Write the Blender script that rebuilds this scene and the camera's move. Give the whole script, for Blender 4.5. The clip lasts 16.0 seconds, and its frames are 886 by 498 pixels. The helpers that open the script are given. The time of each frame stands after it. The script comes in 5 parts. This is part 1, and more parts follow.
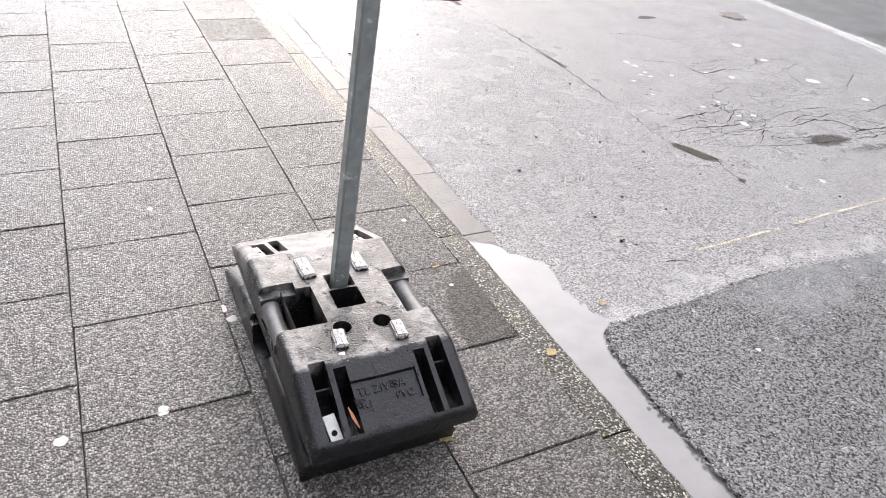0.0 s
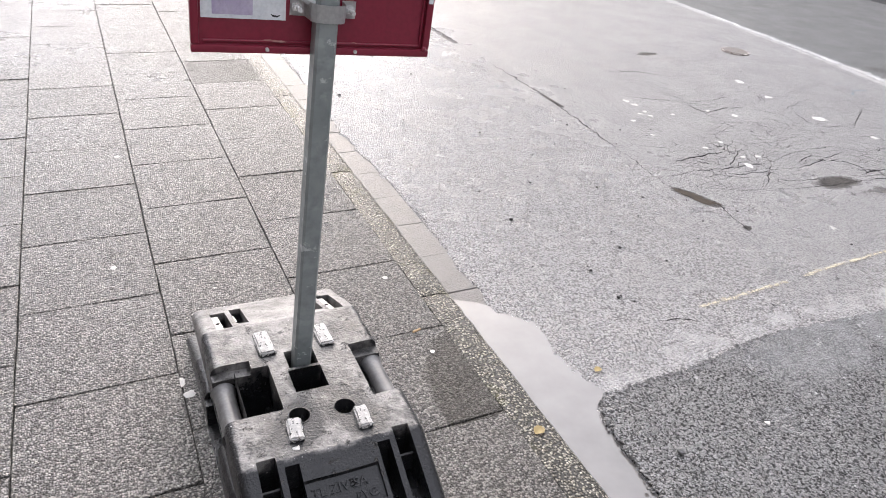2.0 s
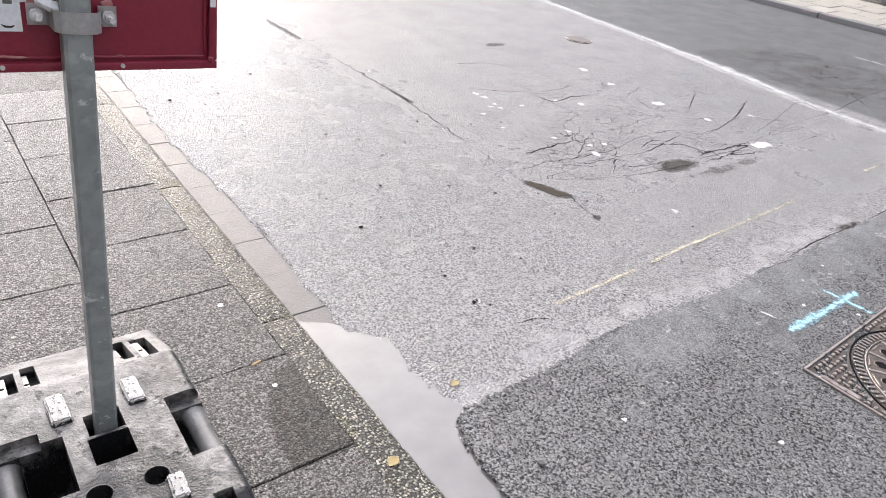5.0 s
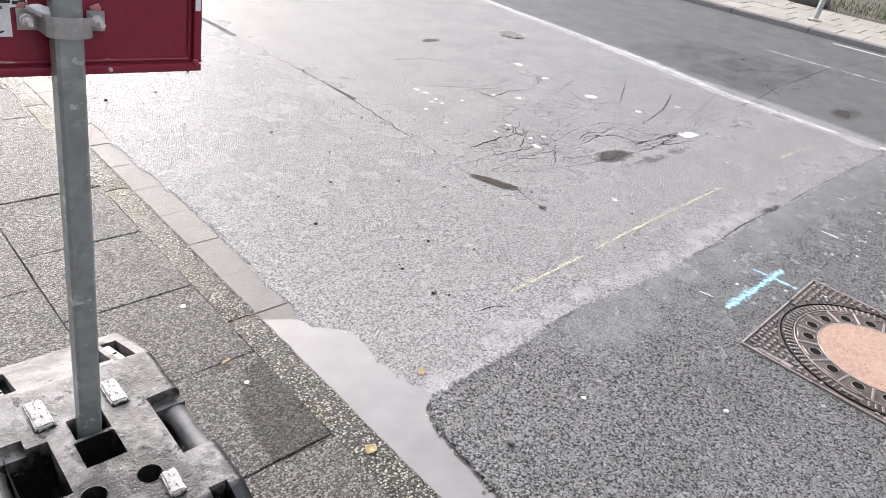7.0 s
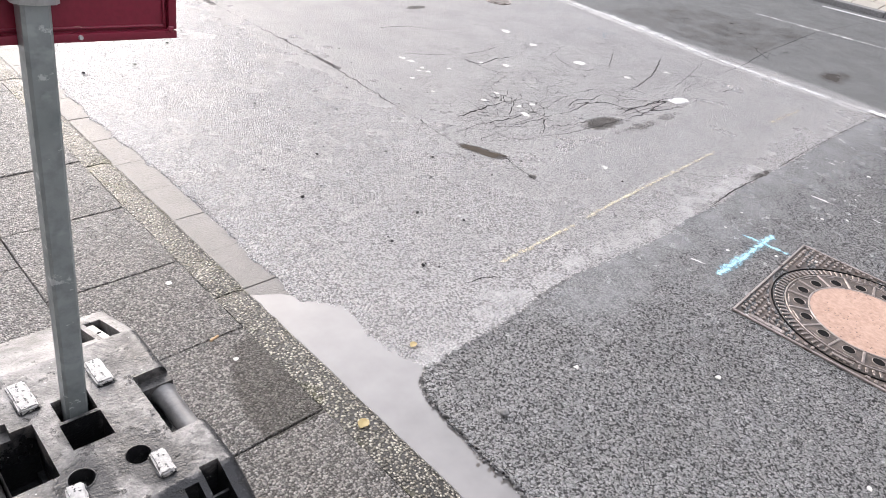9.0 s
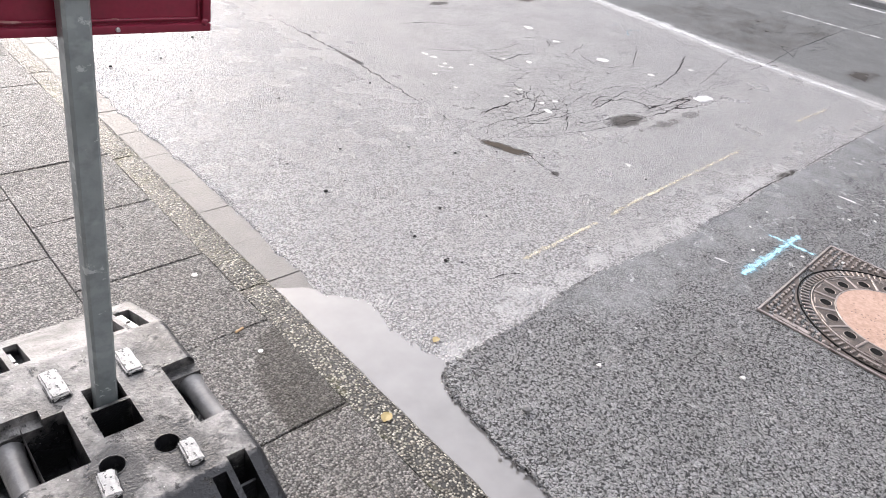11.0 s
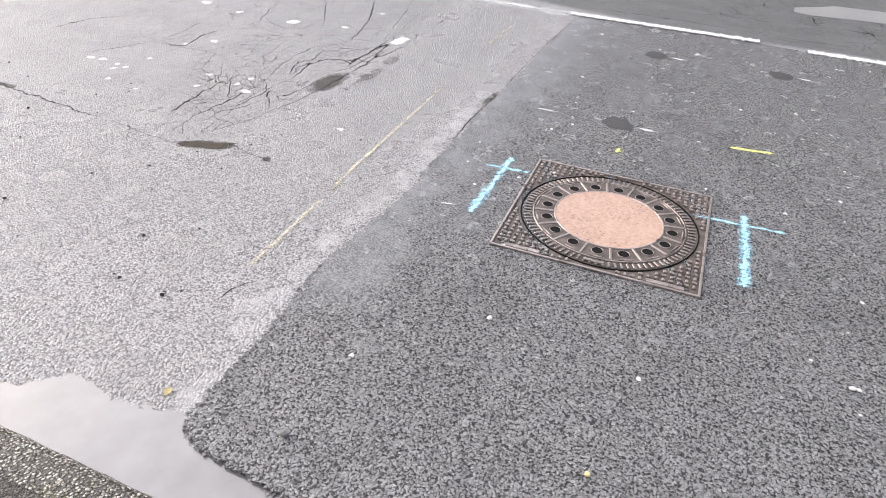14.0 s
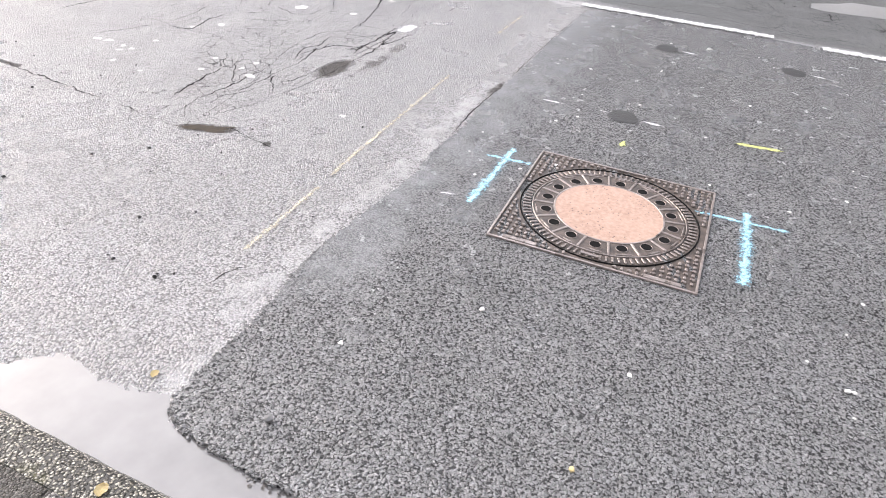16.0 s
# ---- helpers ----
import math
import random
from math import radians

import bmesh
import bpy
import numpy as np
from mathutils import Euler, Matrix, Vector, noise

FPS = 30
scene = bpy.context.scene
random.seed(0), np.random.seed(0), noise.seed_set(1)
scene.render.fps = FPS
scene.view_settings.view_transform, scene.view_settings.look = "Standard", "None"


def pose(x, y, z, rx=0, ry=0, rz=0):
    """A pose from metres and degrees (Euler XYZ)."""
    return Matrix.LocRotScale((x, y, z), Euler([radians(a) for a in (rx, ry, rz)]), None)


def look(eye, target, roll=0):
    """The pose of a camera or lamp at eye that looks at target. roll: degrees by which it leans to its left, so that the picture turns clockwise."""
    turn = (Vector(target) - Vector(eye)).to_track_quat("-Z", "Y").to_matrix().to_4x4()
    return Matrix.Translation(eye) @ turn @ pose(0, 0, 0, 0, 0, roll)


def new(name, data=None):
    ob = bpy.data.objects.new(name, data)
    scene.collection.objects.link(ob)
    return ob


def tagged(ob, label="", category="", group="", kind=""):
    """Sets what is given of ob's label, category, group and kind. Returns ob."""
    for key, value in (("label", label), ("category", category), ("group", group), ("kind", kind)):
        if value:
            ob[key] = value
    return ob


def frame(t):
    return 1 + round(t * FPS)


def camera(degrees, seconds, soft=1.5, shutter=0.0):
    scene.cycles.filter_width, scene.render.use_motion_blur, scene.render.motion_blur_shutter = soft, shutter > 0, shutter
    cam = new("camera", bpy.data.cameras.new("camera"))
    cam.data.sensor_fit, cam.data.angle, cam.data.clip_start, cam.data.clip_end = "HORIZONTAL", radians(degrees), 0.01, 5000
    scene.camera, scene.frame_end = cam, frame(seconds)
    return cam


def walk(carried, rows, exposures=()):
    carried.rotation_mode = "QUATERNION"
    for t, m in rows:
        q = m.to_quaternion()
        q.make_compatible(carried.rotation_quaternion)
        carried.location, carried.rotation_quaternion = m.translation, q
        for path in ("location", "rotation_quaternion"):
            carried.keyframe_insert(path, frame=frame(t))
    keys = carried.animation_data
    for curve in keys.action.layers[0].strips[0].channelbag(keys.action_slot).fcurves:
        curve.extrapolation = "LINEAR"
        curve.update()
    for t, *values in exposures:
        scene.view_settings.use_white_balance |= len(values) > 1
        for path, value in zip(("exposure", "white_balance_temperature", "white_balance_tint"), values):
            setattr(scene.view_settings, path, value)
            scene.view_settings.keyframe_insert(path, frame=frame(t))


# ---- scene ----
cam = camera(64.9, 16.0, soft=0.6)
PATH = [
    (0, (0.1142, 0.0476, 1.4221), (0.8174, 1.3061, 0.4654), 7.3),
    (0.5, (0.2526, 0.0389, 1.4247), (0.8529, 1.3823, 0.5147), 6.8),
    (1, (0.3486, 0.0277, 1.4385), (0.9333, 1.3952, 0.5562), 6.3),
    (1.5, (0.3546, 0.0727, 1.429), (0.9852, 1.4195, 0.545), 6.2),
    (2, (0.2742, 0.1886, 1.429), (0.9705, 1.4921, 0.5302), 6.5),
    (2.5, (0.2725, 0.231, 1.4195), (1.0328, 1.4887, 0.506), 6.7),
    (3, (0.4559, 0.1825, 1.4117), (1.2785, 1.4048, 0.5052), 6.9),
    (3.5, (0.5259, 0.1842, 1.4151), (1.4039, 1.3754, 0.5199), 7.1),
    (3.7, (0.5034, 0.2223, 1.4212), (1.4082, 1.4004, 0.5346), 7.4),
    (6, (0.4091, 0.2898, 1.4272), (1.397, 1.3978, 0.5389), 8.6),
    (6.5, (0.3546, 0.2976, 1.442), (1.3935, 1.3667, 0.5631), 9.1),
    (7, (0.3322, 0.2924, 1.4402), (1.4151, 1.3217, 0.5674), 9.5),
    (7.5, (0.3348, 0.282, 1.4437), (1.442, 1.2785, 0.564), 9.5),
    (8, (0.3408, 0.2794, 1.4307), (1.4463, 1.262, 0.5337), 9.3),
    (8.5, (0.3451, 0.2889, 1.429), (1.4411, 1.2672, 0.5147), 9.2),
    (9, (0.3512, 0.314, 1.4238), (1.435, 1.2914, 0.4939), 9.3),
    (11.5, (0.3322, 0.3252, 1.4177), (1.3658, 1.3373, 0.468), 8.5),
    (12, (0.4057, 0.2924, 1.4212), (1.4212, 1.307, 0.455), 6.9),
    (12.5, (0.5761, 0.224, 1.4056), (1.6262, 1.192, 0.4299), 5.2),
    (13, (0.6375, 0.2102, 1.4099), (1.7698, 1.0769, 0.4308), 4.2),
    (13.5, (0.602, 0.288, 1.4359), (1.8485, 0.9826, 0.4576), 4.0),
    (14, (0.596, 0.2846, 1.448), (1.9186, 0.8209, 0.4706), 4.0),
    (14.5, (0.6868, 0.1375, 1.4368), (2.0414, 0.5778, 0.455), 4.0),
    (15, (0.7586, 0.0458, 1.4307), (2.1054, 0.474, 0.4325), 3.8),
    (15.5, (0.7404, 0.0813, 1.4324), (2.0674, 0.5579, 0.4299), 4.0),
    (16, (0.6332, 0.2387, 1.4368), (1.9324, 0.7941, 0.4394), 4.9),
]
walk(cam, [(t, look(eye, target, roll)) for t, eye, target, roll in PATH],
     [(0, 1.14), (0.6, 1.02), (1.5, 0.94), (3.5, 0.99), (7, 1.04), (9, 1.07), (12, 1.1), (13, 1.06), (13.5, 1.02), (14, 1.08), (14.5, 1.14), (15.3, 1.28), (16, 1.24)])

# ---- world, sun ----
world = bpy.data.worlds.new("overcast_sky")
scene.world = world
world.use_nodes = True
wn, wl = world.node_tree.nodes, world.node_tree.links
wn.clear()
sky = wn.new("ShaderNodeTexSky")
sky.sky_type = "NISHITA"
sky.sun_disc = False
sky.sun_elevation, sky.sun_rotation = radians(26), radians(18)
sky.air_density, sky.dust_density, sky.ozone_density = 1.0, 9.0, 1.0
cloud = wn.new("ShaderNodeTexNoise")
cloud.inputs["Scale"].default_value, cloud.inputs["Detail"].default_value = 1.6, 5
ramp = wn.new("ShaderNodeValToRGB")
ramp.color_ramp.elements[0].position, ramp.color_ramp.elements[0].color = 0.3, (7.7, 7.9, 9.0, 1)
ramp.color_ramp.elements[1].position, ramp.color_ramp.elements[1].color = 0.72, (11.6, 11.55, 12.8, 1)
mixc = wn.new("ShaderNodeMix")
mixc.data_type = "RGBA"
mixc.inputs[0].default_value = 0.8
bg, wo = wn.new("ShaderNodeBackground"), wn.new("ShaderNodeOutputWorld")
bg.inputs["Strength"].default_value = 0.1
# the veiled sun brightens the clouds smoothly towards the open end of the street
place, turn_sky, glow, lift = wn.new("ShaderNodeTexCoord"), wn.new("ShaderNodeMapping"), wn.new("ShaderNodeTexGradient"), wn.new("ShaderNodeMapRange")
turn_sky.inputs["Rotation"].default_value = (0, radians(22), radians(-98))
turn_sky.vector_type = "VECTOR"
lift.inputs["From Min"].default_value, lift.inputs["From Max"].default_value = -0.2, 1.0
lift.inputs["To Min"].default_value, lift.inputs["To Max"].default_value = 0.85, 2.6
brighten = wn.new("ShaderNodeVectorMath")
brighten.operation = "SCALE"
wl.new(place.outputs["Generated"], turn_sky.inputs["Vector"])
wl.new(turn_sky.outputs[0], glow.inputs["Vector"])
wl.new(glow.outputs["Fac"], lift.inputs["Value"])
wl.new(lift.outputs[0], brighten.inputs["Scale"])
wl.new(cloud.outputs["Fac"], ramp.inputs[0])
wl.new(sky.outputs[0], mixc.inputs[6])
wl.new(ramp.outputs[0], mixc.inputs[7])
wl.new(mixc.outputs[2], brighten.inputs[0])
wl.new(brighten.outputs[0], bg.inputs["Color"])
wl.new(bg.outputs[0], wo.inputs["Surface"])

sun = new("sun", bpy.data.lights.new("sun", "SUN"))
sun.data.energy, sun.data.angle, sun.data.color = 0.7, radians(80), (1.0, 0.965, 1.0)
sun.matrix_world = look((3.2, 10, 5.2), (0, 0, 0))


# ---- materials ----
class Mat:
    """A small builder of node materials in object space, in metres."""

    def __init__(self, name):
        self.m = bpy.data.materials.new(name)
        self.m.use_nodes = True
        self.t = self.m.node_tree
        self.b = self.t.nodes["Principled BSDF"]
        self.out = self.t.nodes["Material Output"]
        self.pos = self.node("ShaderNodeTexCoord").outputs["Object"]

    def node(self, kind, feature="", operation="", data_type="", blend_type="", attribute_name="", clamp=False):
        n = self.t.nodes.new(kind)
        if feature:
            n.feature = feature
        if operation:
            n.operation = operation
        if data_type:
            n.data_type = data_type
        if blend_type:
            n.blend_type = blend_type
        if attribute_name:
            n.attribute_name = attribute_name
        if clamp:
            n.clamp = True
        return n

    def put(self, socket, v):
        if isinstance(v, bpy.types.NodeSocket):
            self.t.links.new(v, socket)
        elif isinstance(v, (tuple, list)) and len(v) == 3 and socket.type == "RGBA":
            socket.default_value = (*v, 1)
        else:
            socket.default_value = v
        return self

    def noise(self, scale, detail=4, rough=0.55, vec=None, out="Fac"):
        n = self.node("ShaderNodeTexNoise")
        self.put(n.inputs["Vector"], vec or self.pos).put(n.inputs["Scale"], scale).put(n.inputs["Detail"], detail).put(n.inputs["Roughness"], rough)
        return n.outputs[out]

    def voronoi(self, scale, feature="F1", out="Distance", vec=None, rnd=1.0):
        n = self.node("ShaderNodeTexVoronoi", feature=feature)
        self.put(n.inputs["Vector"], vec or self.pos).put(n.inputs["Scale"], scale).put(n.inputs["Randomness"], rnd)
        return n.outputs[out]

    def ramp(self, v, lo, hi, a=0.0, b=1.0):
        n = self.node("ShaderNodeMapRange", clamp=True)
        for i, x in enumerate((v, lo, hi, a, b)):
            self.put(n.inputs[i], x)
        return n.outputs[0]

    def math(self, op, a, b=0.0, c=0.0):
        n = self.node("ShaderNodeMath", operation=op)
        for i, x in enumerate((a, b, c)):
            self.put(n.inputs[i], x)
        return n.outputs[0]

    def vec(self, op, a, b):
        n = self.node("ShaderNodeVectorMath", operation=op)
        self.put(n.inputs[0], a).put(n.inputs[1], b)
        return n.outputs[0]

    def mix(self, f, a, b, blend="MIX"):
        n = self.node("ShaderNodeMix", data_type="RGBA", blend_type=blend)
        self.put(n.inputs[0], f).put(n.inputs[6], a).put(n.inputs[7], b)
        return n.outputs[2]

    def attr(self, name):
        return self.node("ShaderNodeAttribute", attribute_name=name).outputs["Fac"]

    def rand(self):
        return self.node("ShaderNodeObjectInfo").outputs["Random"]

    def island(self):
        return self.node("ShaderNodeNewGeometry").outputs["Random Per Island"]

    def bump(self, h, dist, strength=1.0, after=None):
        n = self.node("ShaderNodeBump")
        self.put(n.inputs["Height"], h).put(n.inputs["Distance"], dist).put(n.inputs["Strength"], strength)
        if after:
            self.put(n.inputs["Normal"], after)
        return n.outputs[0]

    def done(self, color, rough, normal=None, metal=0.0, spec=0.5, alpha=None):
        i = self.b.inputs
        self.put(i["Base Color"], color).put(i["Roughness"], rough).put(i["Metallic"], metal).put(i["Specular IOR Level"], spec)
        if normal:
            self.put(i["Normal"], normal)
        if alpha is not None:
            self.put(i["Alpha"], alpha)
        return self.m


def stones(k, scale, p, warp=0.006, flat=0.0):
    """Packed rounded stones: a dome's height, a mask of the gaps, and a random value for each stone."""
    wv = k.vec("ADD", p, k.vec("MULTIPLY", k.vec("SUBTRACT", k.noise(scale * 0.8, 2, out="Color", vec=p), (0.5, 0.5, 0.5)), (warp, warp, warp)))
    d, c = k.voronoi(scale, vec=wv), k.voronoi(scale, out="Color", vec=wv)
    sep = k.node("ShaderNodeSeparateColor")
    k.put(sep.inputs[0], c)
    high = k.math("MULTIPLY", k.ramp(d, flat, 0.72, 1.0, 0.0), k.ramp(sep.outputs[1], 0.0, 1.0, 0.55 + 0.6 * flat, 1.0))
    return high, k.ramp(d, 0.5, 0.74), sep.outputs[0]


def asphalt_old():
    k = Mat("worn_asphalt")
    big, mid, warp = k.noise(0.55, 4), k.noise(3.5, 5), k.noise(14, 3)
    grain = k.noise(140, 2, 0.65)
    cell = k.math("ADD", k.math("MULTIPLY", grain, 0.75), k.math("MULTIPLY", k.noise(260, 1), 0.25))
    grey = k.mix(k.ramp(big, 0.35, 0.68), (0.36, 0.348, 0.342), (0.45, 0.436, 0.428))
    grey = k.mix(k.ramp(mid, 0.42, 0.75, 0.0, 0.35), grey, (0.12, 0.115, 0.114))
    high, gap, tone = stones(k, 128, k.pos)
    grey = k.mix(0.42, grey, k.mix(k.ramp(cell, 0.4, 0.54), (0.12, 0.116, 0.114), (0.58, 0.564, 0.556)))
    grey = k.mix(k.ramp(tone, 0.2, 1.0, 0.0, 0.45), grey, (0.56, 0.545, 0.536))
    grey = k.mix(k.ramp(tone, 0.0, 0.3, 0.4, 0.0), grey, (0.06, 0.058, 0.057))
    grey = k.mix(k.math("MULTIPLY", gap, k.ramp(k.attr("lane"), 0.0, 1.0, 0.72, 0.35)), grey, (0.04, 0.038, 0.037))
    fine = k.noise(300, 2)
    clot = k.ramp(k.noise(44, 4, 0.7), 0.53, 0.6, 0.0, 0.3)
    grey = k.mix(k.math("MULTIPLY", clot, k.ramp(k.attr("lane"), 0.0, 1.0, 1.0, 0.35)), grey, (0.09, 0.087, 0.085))
    # lane field: greyer, darker, less bumpy and less glossy across the road
    lane = k.attr("lane")
    grey = k.mix(k.math("MULTIPLY", lane, 0.52), grey, (0.3, 0.312, 0.308), "MULTIPLY")
    # cracks: the long joint, and the net of cracks
    wob = k.math("ABSOLUTE", k.math("MULTIPLY_ADD", k.math("SUBTRACT", warp, 0.5), 0.07, k.attr("seam")))
    gaps = k.ramp(k.noise(2.3, 4, 0.6), 0.4, 0.68, 0.0012, 0.0095)
    seam = k.ramp(wob, k.math("MULTIPLY", gaps, 0.45), gaps, 1.0, 0.0)
    wv = k.vec("ADD", k.pos, k.vec("MULTIPLY", k.vec("SUBTRACT", k.noise(3.2, 4, out="Color"), (0.5, 0.5, 0.5)), (0.2, 0.2, 0.0)))
    net = k.voronoi(5.0, "DISTANCE_TO_EDGE", vec=wv)
    net2 = k.voronoi(11.5, "DISTANCE_TO_EDGE", vec=wv)
    core = k.attr("net")
    holes = k.ramp(k.noise(3.0, 5, 0.6), 0.47, 0.54)
    n1 = k.math("MULTIPLY", k.ramp(net, k.ramp(core, 0.2, 0.9, 0.0015, 0.003), k.ramp(core, 0.2, 0.9, 0.006, 0.009), 1.0, 0.0), k.math("MULTIPLY", holes, k.ramp(core, 0.1, 0.35)))
    n2 = k.math("MULTIPLY", k.ramp(net2, 0.01, 0.024, 0.8, 0.0), k.math("MULTIPLY", k.ramp(k.noise(3.1, 3), 0.5, 0.56), k.ramp(core, 0.5, 0.75)))
    crack = k.math("MAXIMUM", seam, k.math("MAXIMUM", n1, n2))
    # soaked dark spots, and pale grout
    soak = k.ramp(k.math("ADD", k.attr("soak"), k.math("MULTIPLY", k.math("SUBTRACT", k.noise(6, 5, 0.65), 0.5), 0.9)), 0.4, 0.72)
    grey = k.mix(k.math("MULTIPLY", soak, 0.82), grey, (0.04, 0.034, 0.028))
    pale = k.ramp(k.math("ADD", k.attr("pale"), k.math("MULTIPLY", k.math("SUBTRACT", k.noise(11, 5, 0.65), 0.5), 1.6)), 0.5, 0.8)
    grey = k.mix(k.math("MULTIPLY", pale, 0.65), grey, (0.52, 0.51, 0.5))
    col = k.mix(k.math("MULTIPLY", crack, 1.0), grey, (0.012, 0.011, 0.011))
    h = k.math("SUBTRACT", k.math("ADD", k.math("MULTIPLY", high, 0.9), k.ramp(grain, 0.3, 0.68, 0.0, 0.4)), k.math("MULTIPLY", crack, 2.5))
    soft = k.math("MULTIPLY_ADD", lane, -0.45, 1.0)
    nrm = k.bump(k.math("MULTIPLY", h, soft), 0.01, 1.0, k.bump(fine, 0.0012, 0.5))
    rough = k.math("ADD", k.ramp(mid, 0.3, 0.7, 0.2, 0.32), k.math("MULTIPLY", lane, 0.08))
    rough = k.math("MULTIPLY", rough, k.ramp(soak, 0, 1, 1.0, 0.6))
    return k.done(col, rough, nrm, spec=k.math("MULTIPLY", k.ramp(k.math("MAXIMUM", crack, k.math("MULTIPLY", soak, 0.75)), 0.0, 1.0, 0.54, 0.02), k.ramp(lane, 0.0, 2.0, 1.0, 0.2)))


def asphalt_new():
    k = Mat("dark_coarse_asphalt")
    flow = k.vec("MULTIPLY", k.vec("SUBTRACT", k.noise(85, 2, out="Color"), (0.5, 0.5, 0.5)), (0.014, 0.014, 0.0))
    high, gap, tone = stones(k, 150, k.vec("ADD", k.pos, flow), 0.012, 0.34)
    lump = k.noise(150, 3, 0.65)
    col = k.mix(k.ramp(k.noise(0.8, 4), 0.3, 0.7), (0.22, 0.22, 0.22), (0.28, 0.279, 0.278))
    col = k.mix(k.ramp(tone, 0.3, 1.0, 0.0, 0.6), col, (0.42, 0.419, 0.416))
    col = k.mix(k.ramp(tone, 0.0, 0.3, 0.4, 0.0), col, (0.07, 0.07, 0.07))
    col = k.mix(k.ramp(lump, 0.5, 0.64, 0.0, 0.5), col, (0.06, 0.06, 0.06))
    col = k.mix(k.ramp(k.noise(3.0, 4), 0.5, 0.75, 0.0, 0.35), col, (0.1, 0.099, 0.097))
    col = k.mix(k.math("MULTIPLY", gap, 0.85), col, (0.005, 0.005, 0.005))
    pick = k.node("ShaderNodeSeparateColor")
    k.put(pick.inputs[0], k.voronoi(62, out="Color"))
    glint = k.math("MULTIPLY", k.ramp(k.voronoi(62), 0.16, 0.24, 0.8, 0.0), k.ramp(pick.outputs[2], 0.9, 0.92))
    col = k.mix(glint, col, (0.6, 0.6, 0.58))
    xyz = k.node("ShaderNodeSeparateXYZ")
    k.put(xyz.inputs[0], k.pos)
    # pale dust trodden out round the corner by the puddle and the iron cover
    worn = k.math("MULTIPLY", k.ramp(xyz.outputs[1], 0.7, 1.4, 0.0, 0.6), k.ramp(xyz.outputs[0], 1.6, 2.2))
    dust = k.ramp(k.math("ADD", worn, k.math("MULTIPLY", k.math("SUBTRACT", k.noise(6, 5), 0.5), 1.0)), 0.3, 0.85)
    col = k.mix(k.math("MULTIPLY", dust, 0.7), col, (0.43, 0.436, 0.44))
    # stones worn flat, under a film of water left by the rain
    k.put(k.b.inputs["IOR"], 1.6)
    h = k.math("ADD", high, k.ramp(lump, 0.3, 0.7, 0.22, 0.0))
    nrm = k.bump(h, 0.0095, 1.0, k.bump(k.noise(26, 4), 0.006, 0.35))
    return k.done(col, k.ramp(k.noise(7, 4), 0.3, 0.7, 0.2, 0.3), nrm, spec=k.ramp(gap, 0.0, 1.0, 1.0, 0.1))


